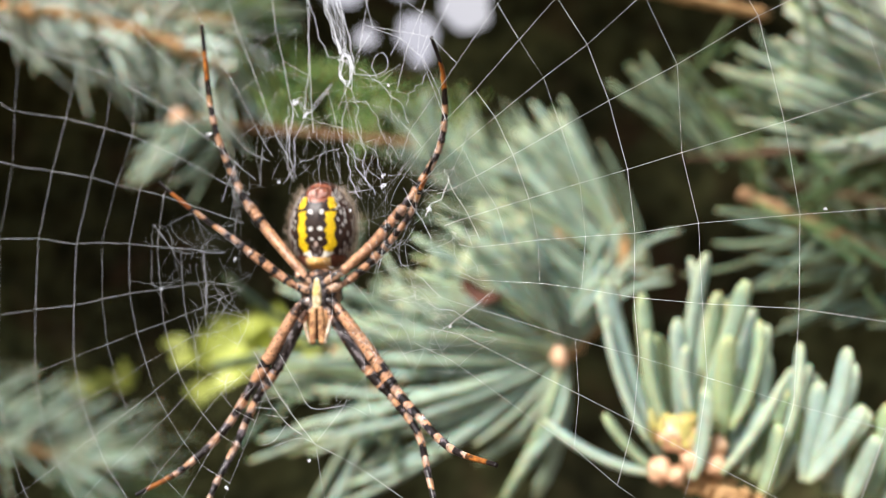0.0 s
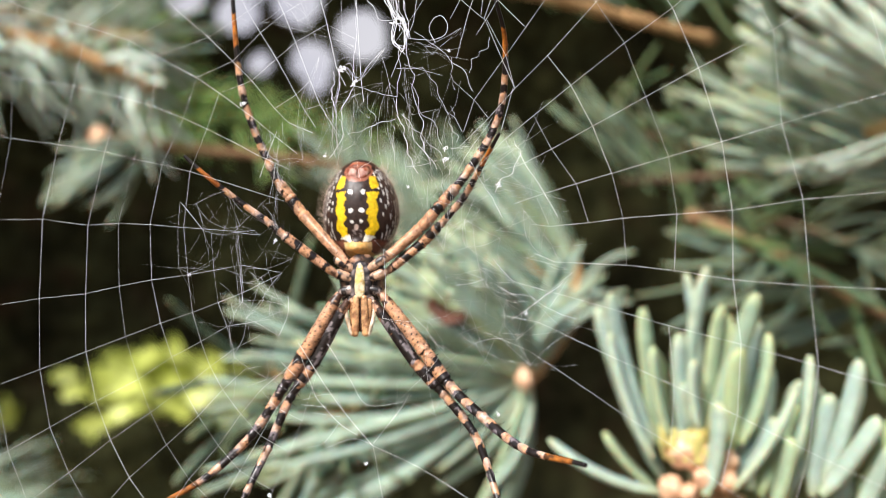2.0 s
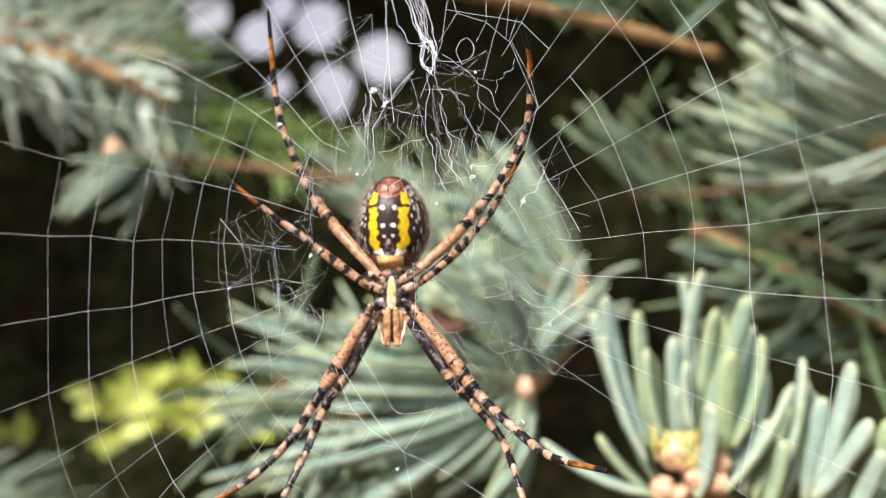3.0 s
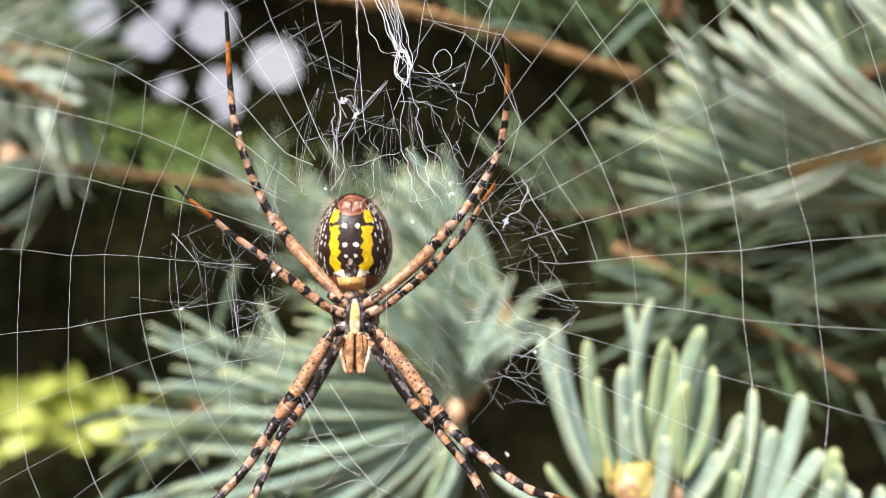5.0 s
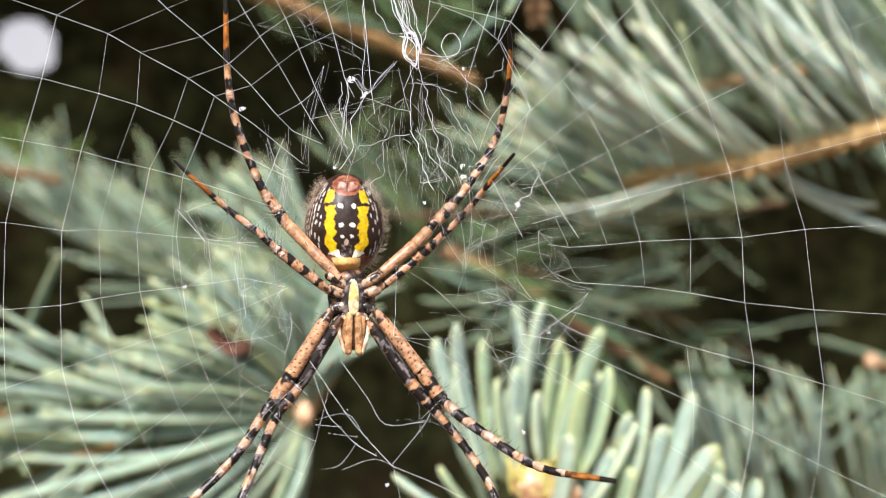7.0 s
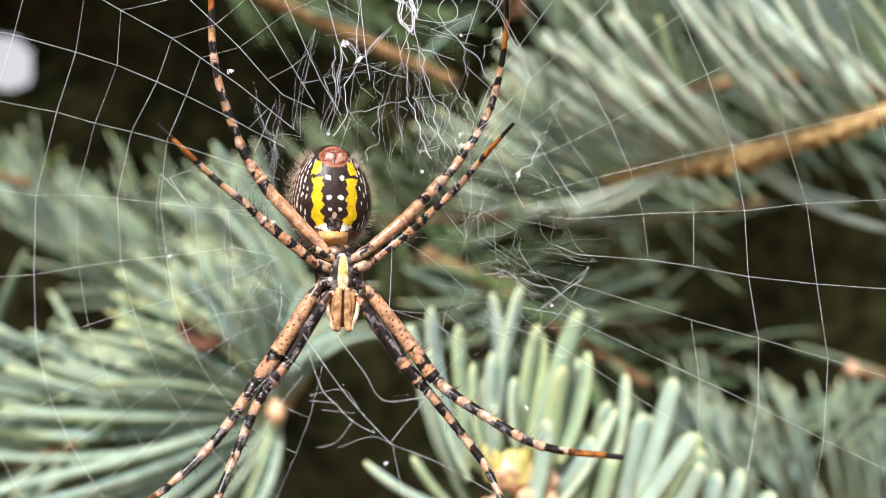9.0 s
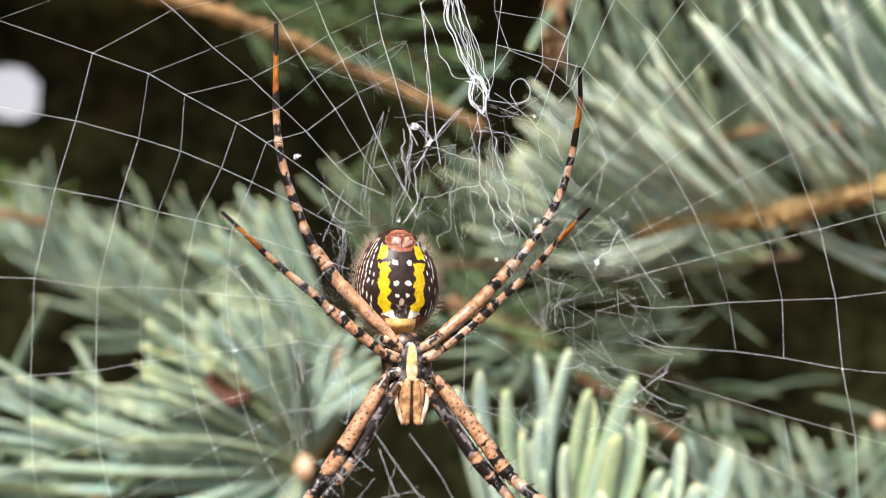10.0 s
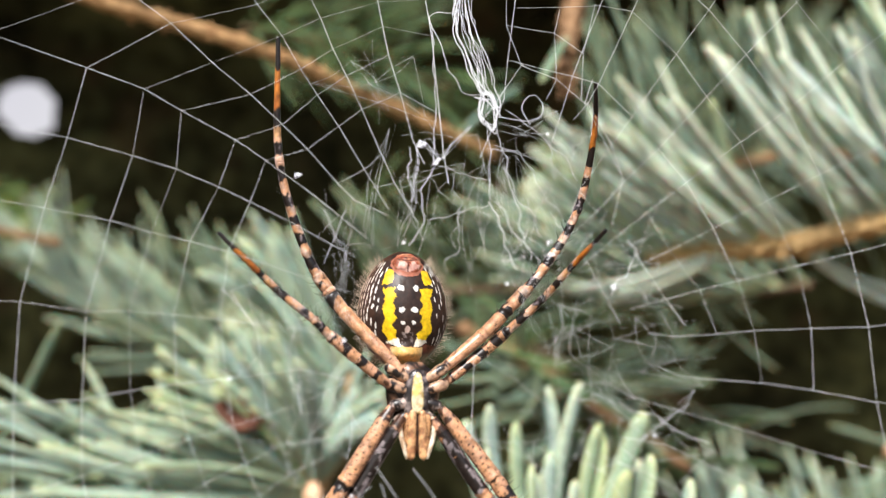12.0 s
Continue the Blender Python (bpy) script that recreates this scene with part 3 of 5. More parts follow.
    part("bud", mesh("bud", v, f, BUD), root, "orange-pink resinous bud", m=Matrix.Translation(core * PLANT - line[0]))
    for k in range(38):
        an, tier = k * 2.4 + rs.uniform(-0.3, 0.3), k / 38
        d = Vector((math.cos(an), math.sin(an), 0))
        foot = core + Vector((d.x * 3.9, d.y * 2.5, 1.3 - 3.6 * tier)) * rs.uniform(0.7, 1.0)
        v, f = [], []
        paper_scale(v, f, rs.uniform(1.1, 2.1), rs.uniform(1.8, 3.3), rs.uniform(0.2, 0.9), rs)
        m = aim(foot * PLANT - line[0], Vector((d.x * 0.35, d.y * 0.35, 1)) + Vector((rs.gauss(0, 0.25), rs.gauss(0, 0.2), 0)), -d, PLANT)
        part("bud_scale", mesh("bud_scale", v, f, BUD_SCALE), root, "yellow papery bud scale", m=m)
    for j, (x, y, z, s) in enumerate([(13.3, 32.0, -31.8, 1.5), (16.2, 33.0, -32.4, 1.7), (12.3, 31.0, -34.4, 1.6), (15.6, 32.0, -35.1, 1.9), (7.6, 32.0, -36.2, 2.1), (10.3, 31.5, -36.8, 1.5)]):
        v, f = [], []
        blob_data((0, 0, 0), (s * 0.85 * PLANT, s * 0.75 * PLANT, s * 0.9 * PLANT), v, f, 0.5, 40 + j, 9)
        part("bud", mesh("bud", v, f, BUD), root, "orange-pink resinous bud", m=Matrix.Translation(Vector((x, y, z)) * PLANT - line[0]))
    return root


near_twig()


# ---- far leaves ----
def leaf_sprig(x, y, z, n, spread):
    rs = random.Random(int(x))
    root = thing("leaf_sprig", Vector((x, y, z)) * PLANT, "small yellow-green broad leaves in the light", "leaves")
    v, f = [], []
    tube_data([Vector((0, 0, -0.6 * spread)) * PLANT, Vector((0, 0, 0)), Vector((0.2 * spread, 0, 0.4 * spread)) * PLANT], 0.8 * PLANT, 6, v, f)
    part("stem", mesh("stem", v, f, BARK_DARK), root)
    v, f = [], []
    for a in range(7):
        t = a / 6
        for s in (-1, 0, 1):
            v.append(Vector((s * 6 * math.sin(math.pi * min(1, t + 0.04)) ** 0.8, 1.5 * s * s + 3 * t * t, 24 * t)) * PLANT)
    for a in range(6):
        for s in range(2):
            q = a * 3 + s
            f.append((q, q + 1, q + 4, q + 3))
    me = mesh("leaf", v, f, LEAF)
    for _ in range(n):
        p = Vector((rs.gauss(0, 1), rs.gauss(0, 0.7), rs.gauss(0, 0.32))) * spread * 0.5 * PLANT
        d = Vector((rs.uniform(-1, 1), rs.uniform(-0.8, 0.2), rs.uniform(-0.3, 1)))
        part("leaf", me, root, m=aim(p, d, (rs.uniform(-1, 1), -1, rs.uniform(0, 1)), rs.uniform(0.7, 1.25)))
    return root


leaf_sprig(*(-324.1, 600.0, -82.9), 150, 52)
leaf_sprig(*(-455.5, 610.0, -108.3), 10, 14)


def dry_leaf():
    """A curled brown leaf caught in the needles."""
    v, f = [], []
    for i in range(9):
        for k in range(6):
            u, w = i / 8, (k / 5 - 0.5) * math.sin(math.pi * (0.08 + 0.84 * i / 8))
            v.append(Vector((14 * (u - 0.5), 3 * math.cos(w * 3) + 1.5 * u, 10 * w - 4 * (u - 0.5))) * PLANT)
    for i in range(8):
        for k in range(5):
            a = i * 6 + k
            f.append((a, a + 1, a + 7, a + 6))
    ob = new("dry_leaf", mesh("dry_leaf", v, f, DRY_LEAF))
    ob.modifiers.new("thickness", "SOLIDIFY").thickness = 0.0004
    ob.matrix_basis = Matrix.Translation(Vector((-35.1, 95.7, -11.8)) * PLANT) @ Matrix.Diagonal((0.62, 0.62, 0.62, 1))
    tagged(ob, "curled dry brown leaf caught among fir needles", "leaf")


dry_leaf()

# ---- the web ----
HOME = Vector((-29, -33, -7)) * MM     # where the spider and the web's middle rest


def web_y(x, z):
    """The web leans: its right side and its foot come forward."""
    return -10.5 - 0.12 * x + 0.18 * z


def on_web(x, z, fore=0.0):
    return Vector((x, web_y(x, z) - fore, z)) * MM


HUB = Vector((4, web_y(4, 4), 4))
# bearings of the spokes (degrees, 0 to the right, 90 up) and their thickness; the two halves of the web are spun apart
SPOKES_RIGHT = [(-34, 0.016), (-25.5, 0.020), (-16, 0.018), (-6.3, 0.024), (4.3, 0.022), (15, 0.022), (26.7, 0.020), (37.5, 0.018), (46.5, 0.020), (54.5, 0.018), (63.5, 0.024), (68, 0.026), (81, 0.028)]
SPOKES_LEFT = [(95.5, 0.042), (103.5, 0.040), (113, 0.032), (120, 0.026), (130.5, 0.028), (140, 0.028), (150, 0.026), (161, 0.022), (174.7, 0.020), (188, 0.022), (199, 0.018), (208, 0.016), (215.5, 0.016), (223, 0.018), (231.5, 0.016), (239, 0.016), (248, 0.014)]
# how far out each turn of the spiral lies (mm), at a few bearings
TURNS_RIGHT = [(-34, (21, 25.5, 31, 38, 44, 51, 58, 66)), (-16, (19.5, 23, 28.3, 33, 40.3, 48, 57, 66)), (-5, (20.3, 24.5, 27.8, 32.8, 38.4, 45.8, 55.8, 66)),
               (15, (19, 23.2, 27.4, 33.7, 39.2, 45.6, 57, 68)), (27, (18.5, 22.3, 27.5, 34, 40.3, 49, 59.4, 70)), (46, (19, 23.3, 28.6, 36.6, 43.3, 52, 62, 73)),
               (64, (20.5, 28.8, 31, 40.7, 47.5, 56, 66, 77)), (81, (21, 26.2, 30.6, 36.8, 45, 54, 64, 75))]
TURNS_LEFT = [(95, (16.5, 19.2, 24, 28.7, 33, 37.2, 43, 52)), (104, (17, 21.6, 27.3, 31.6, 35, 37.9, 43, 52)), (119, (18.3, 20.6, 25.8, 29.9, 33.1, 37.3, 41.5, 49)),
              (129, (18, 20.3, 25.2, 28.5, 32.9, 38.1, 44.7, 51)), (140, (18, 21.5, 27, 30.8, 36.9, 41.3, 47.5, 58)), (150, (18, 21, 25.3, 28.8, 33.3, 38, 44.5, 53)),
              (162, (17, 20.5, 24.5, 28.5, 32.3, 36.4, 42.8, 49.5)), (188, (16, 19.5, 22.6, 27.2, 31.5, 36, 42, 48)), (208, (16.5, 19.6, 23, 26.9, 31.8, 37.5, 44, 50)), (239, (17, 21, 24.5, 29, 33.8, 39.3, 45, 51))]
rw = random.Random(21)


def turn_radius(rows, bearing, turn):
    for (a0, r0), (a1, r1) in zip(rows, rows[1:]):
        if bearing <= a1:
            u = min(1.0, max(0.0, (bearing - a0) / (a1 - a0)))
            return r0[turn] + (r1[turn] - r0[turn]) * u
    return rows[-1][1][turn]


def web_point(bearing, rows, turn):
    r = turn_radius(rows, bearing, turn) + 0.35 * noise.noise((bearing * 0.9, turn * 2.3, 3))
    # the upper left spokes are drawn upwards, and every crossing pulls its spoke a little
    bow = 0.36 * (r - 38) * math.exp(-((bearing - 146) / 20) ** 2) + 0.7 * noise.noise((bearing * 0.7, turn * 0.9, 8))
    a = radians(bearing + bow)
    return on_web(HUB.x + r * math.cos(a), HUB.z + r * math.sin(a))


def thread(name, lines, radius, parent, mat=None, label="", kind="", knots=()):
    v, f = [], []
    for p in knots:
        # a bead of glue where two threads cross
        blob_data(p, (radius * 2.3 * MM, radius * 2.3 * MM, radius * 2.6 * MM), v, f, 0.5, 1, 3)
    for ln in lines:
        tube_data([Vector(p) for p in ln], radius * MM, 4, v, f, caps=False)
    return part(name, mesh(name, v, f, mat or SILK), parent, label, kind=kind)


def sag(a, b, n=4, amount=0.012):
    d = (b - a).length
    return [a.lerp(b, i / n) + Vector((0, 0, -amount * d * 4 * (i / n) * (1 - i / n))) for i in range(n + 1)]


def wiggle(a, b, n, amount, rs):
    out = [a.lerp(b, i / n) for i in range(n + 1)]
    d = (b - a).length
    drift = Vector((0, 0, 0))
    for i in range(1, n):
        drift = drift * 0.6 + Vector((rs.gauss(0, 1), rs.gauss(0, 0.6), rs.gauss(0, 1))) * amount * d / n ** 0.5
        out[i] += drift
    return out


def wavy(a, b, rs, amount=0.07, n=16):
    """A slack strand from a to b with a few soft waves."""
    d = b - a
    w = d.length
    t = d.normalized()
    s = t.cross(Vector((0, 1, 0)))
    s = s.normalized() if s.length > 0.1 else Vector((1, 0, 0))
    waves = [(rs.uniform(0.5, 1.6), rs.uniform(0, 6.28), 1.0), (rs.uniform(2, 4), rs.uniform(0, 6.28), 0.45), (rs.uniform(5, 8), rs.uniform(0, 6.28), 0.10)]
    out = []
    for i in range(n + 1):
        u = i / n
        k = sum(m * math.sin(6.28 * f * u + p) for f, p, m in waves) * math.sin(math.pi * u) ** 0.6
        out.append(a + d * u + s * (amount * w * k * 1.0) + Vector((0, 0.03 * w * math.sin(7 * u + waves[0][1]), 0)))
    return out


def net_strands(x, z, w, h, count, hang, rs):
    """A torn net of straight strands between scattered knots; hang over 1 draws the strands upright. Returns fine, middling and woolly lines."""
    knots = [on_web(x + rs.gauss(0, 1) * w, z + rs.gauss(0, 1) * h, rs.uniform(-3.0, 2.0)) for _ in range(count)]
    fine, middling, wool, done = [], [], [], set()

    def far(p, q):
        d = q - p
        return math.hypot(d.x * hang, d.z / hang ** 0.5)

    for i, p in enumerate(knots):
        near = sorted((far(p, q), j) for j, q in enumerate(knots) if j != i)
        picks = [j for _, j in near[:rs.choice((2, 2, 3))]]
        if rs.random() < 0.4:
            picks.append(near[rs.randrange(3, min(9, len(near)))][1])
        for j in picks:
            if (min(i, j), max(i, j)) in done:
                continue
            done.add((min(i, j), max(i, j)))
            q = knots[j]
            bend = Vector((rs.gauss(0, 0.06), rs.gauss(0, 0.05), rs.gauss(-0.02, 0.05))) * (q - p).length
            line = [p, p.lerp(q, 0.3) + bend * 0.7, p.lerp(q, 0.65) + bend, q]
            kind = rs.random()
            (fine if kind < 0.45 else middling if kind < 0.95 else wool).append(smooth_line(line, 3))
    # long slack strands and wisps that cross the net
    for _ in range(int(count * 0.9)):
        p = rs.choice(knots)
        an = rs.gauss(1.57, 0.5 / hang) if rs.random() < 0.35 * hang else rs.uniform(0, 6.28)
        if hang < 0.95 and rs.random() < 0.7:
            an = math.atan2(p.z / MM - HUB.z, p.x / MM - HUB.x) + rs.gauss(0, 0.35)      # along the torn spokes
        d = Vector((math.cos(an), rs.uniform(-0.15, 0.15), math.sin(an))) * rs.uniform(3.0, 10.0) * MM
        line = wavy(p - d * 0.5, p + d * 0.5, rs, rs.choice((0.008, 0.015, 0.03)), 12)
        (fine if rs.random() < 0.8 else wool if rs.random() < 0.15 else middling).append(line)
    return fine, middling, wool


def build_web():
    web = thing("spider_web", HOME, "white orb web with a torn tangled middle", "spider web")
    for spokes, rows in ((SPOKES_RIGHT, TURNS_RIGHT), (SPOKES_LEFT, TURNS_LEFT)):
        turns, fine = len(rows[0][1]), 0.80 if rows is TURNS_RIGHT else 0.72
        for bearing, thick in spokes:
            first = 0 if bearing < 60 or 110 < bearing < 200 else 1
            pts = [web_point(bearing, rows, t) for t in range(first, turns)]
            end = HUB * MM + (pts[-1] - HUB * MM) * 1.3
            inner = HUB * MM + (pts[0] - HUB * MM) * rw.uniform(0.72, 0.9) + Vector((rw.gauss(0, 0.8), rw.uniform(0, 1.5), rw.gauss(0, 0.8))) * MM
            thread("radial_thread", [[inner] + pts + [end]], thick * fine, web)
        for t in range(turns):
            run = []
            for k in range(len(spokes)):
                bearing = spokes[k][0]
                torn = k == len(spokes) - 1 or t < 2 and rw.random() < 0.4 or t < 3 and -40 < bearing < -10 or bearing > 225 and rw.random() < 0.35 or rw.random() < 0.03
                if not torn:
                    seg = sag(web_point(bearing, rows, t), web_point(spokes[k + 1][0], rows, t), 4, 0.006)
                    run = run + seg[1:] if run else seg
                if run and (torn or rw.random() < 0.22):
                    thread("spiral_thread", [run], rw.choice((0.013, 0.016, 0.020, 0.025)) * fine, web, knots=run[::4])
                    run = []
    # the bundle of thick silk above the spider: a few stout strands that curl round at its lower end, among finer ones
    rs = random.Random(3)
    top, mid, end = on_web(3.4, 54.0), on_web(4.2, 39.5), on_web(6.9, 28.0)

    def stout(label, points, radius, copies, name="silk_band", crinkle=0.42):
        for _ in range(copies):
            j = Vector((rs.gauss(0, 0.16), rs.gauss(0, 0.2), rs.gauss(0, 0.16)))
            pts = [on_web(x + j.x + rs.gauss(0, 0.1), z + j.z + rs.gauss(0, 0.1), j.y) for x, z in points]
            line = smooth_line(pts, 9)
            for i, p in enumerate(line[:-1]):
                # small crinkles along the strand
                line[i] = p + Vector((noise.noise(p * 620 + j), 0, noise.noise(p * 620 - j))) * crinkle * MM
            thread(name, [line], radius * rs.uniform(0.8, 1.15), web, SILK_WHITE, label)

    stout("thick white silk strand curled round at its end", [(3.6, 54), (4.0, 41.2), (3.7, 37.1), (5.9, 31.6), (7.4, 29.1), (7.2, 26.3), (5.9, 28.1), (6.3, 30.6), (7.8, 28.6)], 0.044, 3)
    stout("thick white silk strand curled round at its end", [(3.2, 54), (3.3, 41.2), (4.1, 35.8), (5.8, 30.7), (6.1, 27.1), (7.5, 27.0), (7.0, 29.2), (5.4, 29.8)], 0.044, 2)
    stout("thick white zigzag silk strand", [(4.2, 54), (5.0, 39.9), (6.2, 34.6), (6.9, 30.7), (7.9, 28.1)], 0.036, 2)
    stout("slack white silk strand beside the bundle", [(3.3, 39.8), (1.1, 39.2), (0.9, 38.0), (2.7, 33.5), (4.3, 30.3), (7.0, 29.7), (7.4, 28.1)], 0.036, 1)
    for i in range(7):
        j = Vector((rs.gauss(0, 0.5), rs.gauss(0, 0.3), rs.gauss(0, 0.8))) * MM
        stop = mid.lerp(end, rs.uniform(0.6, 1.02))
        thread("silk_band", [smooth_line(wiggle(top + j, mid + j, 5, 0.03, rs) + wiggle(mid + j, stop + j, 9, 0.05, rs)[1:], 3)], rs.choice((0.015, 0.02, 0.028, 0.036)), web, SILK_WHITE, "thick white zigzag silk strand")
    stout("curled loop of white silk", [(7.8, 28.1), (9.4, 27.7), (10.9, 27.6), (12.3, 28.2), (12.6, 29.4), (11.9, 30.4), (11.0, 30.5), (10.5, 29.6), (10.6, 28.5), (11.2, 27.3)], 0.030, 1, "silk_loop", 0.1)
    stout("white silk strand hanging to a scrap", [(0.8, 38.7), (1.0, 31.2), (0.8, 23.6), (1.2, 22.6)], 0.028, 1)
    stout("white silk strand hanging to a scrap", [(1.2, 22.6), (-0.5, 19.8), (-0.3, 16.2), (-1.5, 14.1)], 0.028, 1)
    stout("pale silk strand drawn to a foot", [(8.5, 28.2), (12.3, 25.8), (14.6, 23.4), (15.7, 20.8)], 0.022, 1)
    # slack strands that hang from the bundle to the leg: both ends, how wavy, thickness
    for x0, z0, x1, z1, slack, radius in [(6.5, 26.5, 6.6, 18.8, 0.03, 0.022), (6.4, 18.8, 9.0, 11.9, 0.04, 0.028), (7.5, 26.2, 8.6, 20.3, 0.05, 0.020), (8.6, 20.3, 10.4, 12.8, 0.04, 0.022), (8.0, 22.5, 11.6, 15.2, 0.05, 0.016),
                                          (9.4, 24.3, 14.0, 16.5, 0.03, 0.014), (6.3, 24.3, 9.4, 24.3, 0.03, 0.016), (12.7, 25.4, 13.2, 21.4, 0.05, 0.014), (7.0, 18.8, 11.2, 12.2, 0.05, 0.020), (7.2, 19.0, 12.2, 12.4, 0.06, 0.012)]:
        thread("hanging_thread", [wavy(on_web(x0, z0), on_web(x1, z1, rs.uniform(-0.6, 0.6)), rs, slack, 20)], radius * 1.3, web, SILK_WHITE, "slack hanging silk strand")
    for x0, z0, x1, z1, slack, radius in [(0.6, 16.8, 6.4, 18.3, 0.03, 0.014), (1.2, 22.6, 6.6, 20.9, 0.02, 0.014), (4.1, 18.1, 2.2, 11.5, 0.09, 0.012), (3.0, 21.4, 3.1, 13.9, 0.09, 0.010), (12.7, 19.5, 13.4, 15.3, 0.10, 0.014),
                                          (14.9, 23.3, 17.2, 27.4, 0.10, 0.014), (19.9, 15.1, 20.7, 13.6, 0.06, 0.020), (20.7, 13.6, 17.8, 9.4, 0.06, 0.028), (20.4, 13.9, 24.6, 6.5, 0.01, 0.018), (-1.4, 24.4, -1.3, 20.4, 0.06, 0.024)]:
        thread("hanging_thread", [wavy(on_web(x0, z0), on_web(x1, z1, rs.uniform(-0.6, 0.6)), rs, slack, 20)], radius * 1.3, web, None, "slack torn silk strand")
    # the wide net beside the bundle
    for run in ([(8.9, 41.4), (8.8, 38.3), (10.2, 33.7), (6.1, 27.5)], [(8.8, 38.3), (13.8, 37.5), (16.7, 35.2), (16.2, 30.0)], [(14.5, 40.2), (13.8, 37.5), (13.8, 32.2), (12.6, 29.9)], [(10.2, 33.7), (13.8, 32.2), (16.6, 29.5)],
                [(16.7, 35.2), (18.3, 41.0)], [(17.5, 32.3), (16.6, 29.7), (19.9, 21.5), (18.5, 16.5)]):
        pts = [on_web(x, z) for x, z in run]
        line = [pts[0]]
        for p, q in zip(pts, pts[1:]):
            line += sag(p, q, 4, 0.008)[1:]
        thread("spiral_thread", [line], 0.018, web, knots=pts[1:-1])
    # tangles: middle x and z, half width and height, knots, how much the strands hang down
    for x, z, w, h, count, hang in [(8.0, 19.0, 2.2, 5.0, 20, 2.2), (11.5, 14.0, 2.6, 5.0, 14, 1.6), (0.6, 20.0, 3.0, 4.0, 10, 1.2), (-5.5, 15.5, 2.8, 4.6, 12, 1.5),
                                    (-11.5, 3.0, 3.4, 4.8, 36, 1.2), (-8.0, -3.0, 2.6, 3.0, 12, 1.2), (16.5, 8.0, 3.6, 4.6, 24, 0.8), (19.5, 3.0, 4.2, 5.2, 28, 0.8),
                                    (15.0, -4.0, 5.0, 5.4, 24, 0.9), (-4.0, 29.5, 3.6, 2.4, 8, 0.8), (10.5, 27.5, 3.0, 2.6, 7, 1.0)]:
        fine, mid_lines, wool = net_strands(x, z, w, h, count, hang, rs)
        thread("tangled_silk", fine, 0.0042, web, None, "fine tangled silk", "stuff")
        thread("tangled_silk", mid_lines, 0.0085, web, None, "tangled silk net", "stuff")
        if wool:
            thread("tangled_silk", wool, 0.020, web, SILK_WHITE, "clumped white silk", "stuff")
    # torn strands below the spider, drawn together in one knot
    for run, radius in (([(-4.4, -7.0), (-0.5, -12.1), (1.6, -15.0), (4.3, -17.8)], 0.024), ([(-3.8, -8.5), (-2.7, -12.4), (-1.1, -13.9), (0.5, -15.6), (2.5, -16.6)], 0.022), ([(-3.8, -13.0), (-0.7, -12.5), (1.0, -14.4)], 0.014),
                        ([(-1.1, -7.0), (1.6, -10.9), (3.5, -13.6), (7.6, -13.2)], 0.020), ([(4.3, -17.6), (7.3, -13.8), (8.5, -12.6)], 0.020), ([(0.5, -15.6), (-1.0, -17.6), (-3.1, -18.2)], 0.014), ([(-3.7, -13.8), (-1.1, -13.9)], 0.018),
                        ([(-1.0, -18.3), (2.2, -17.3), (4.3, -17.8)], 0.014), ([(-2.5, -14.7), (0.5, -14.8)], 0.014), ([(4.3, -17.8), (9.5, -20.0), (15.5, -23.5)], 0.018), ([(4.3, -17.8), (6.0, -25.0), (9.0, -31.0)], 0.014)):
        pts = [on_web(x, z) for x, z in run]
        thread("loose_thread", [smooth_line([p + Vector((rs.gauss(0, 0.12), rs.gauss(0, 0.2), rs.gauss(0, 0.12))) * MM for p in pts], 4)], radius, web, knots=pts[1:])
    # the twisted strand from the spinnerets up to a white scrap
    cord = [Vector((-2.0, -2.0, 15.0)) * MM, Vector((-1.7, -4.5, 16.1)) * MM] + [on_web(x, z) for x, z in ((-1.0, 18.2), (-1.0, 20.5), (-0.5, 22.7), (-0.6, 24.5), (0.3, 24.8), (1.5, 23.2), (2.7, 24.7), (4.6, 26.7))]
    for k in range(4):
        thread("silk_band", [smooth_line([q + Vector((rs.gauss(0, 0.2), rs.gauss(0, 0.1), rs.gauss(0, 0.2))) * MM for q in cord], 5)], 0.017, web, SILK_WHITE, "thick white twisted silk strand")
    # tufts of white silk and scraps caught in the threads
    for i, (x, z, s) in enumerate([(-0.4, 24.6, 0.21), (0.1, 24.6, 0.17), (1.5, 23.1, 0.18), (18.2, 10.3, 0.22), (1.2, 22.7, 0.2), (12.5, 26.0, 0.13), (12.2, 13.4, 0.23), (12.1, 14.5, 0.19), (18.0, -14.3, 0.21), (-7.2, -23.4, 0.23), (-18.2, 0.8, 0.14), (3.7, -19.7, 0.17), (62.8, 8.8, 0.14), (21.1, -3.8, 0.14), (-2.0, 14.3, 0.17), (-12.4, 21.1, 0.19), (-7.7, 4.6, 0.17), (7.9, 10.4, 0.14)]):
        v, f = [], []
        for _ in range(7):
            # a wad of short curled fibres
            p = Vector((rs.gauss(0, 0.5), rs.gauss(0, 0.3), rs.gauss(0, 0.5))) * s * MM
            d = Vector((rs.gauss(0, 0.6), rs.gauss(0, 0.3), rs.gauss(0, 0.6))) * s * MM
            q = Vector((rs.gauss(0, 1), 0, rs.gauss(0, 1))) * s * 0.6 * MM
            tube_data(smooth_line([p - d, p + q, p + d], 5), s * rs.uniform(0.16, 0.34) * MM, 5, v, f)
        part("silk_tuft", mesh("silk_tuft", v, f, SILK_WHITE), web, "white tuft of silk", m=Matrix.Translation(on_web(x, z, 0.2)))
    return web


web = build_web()


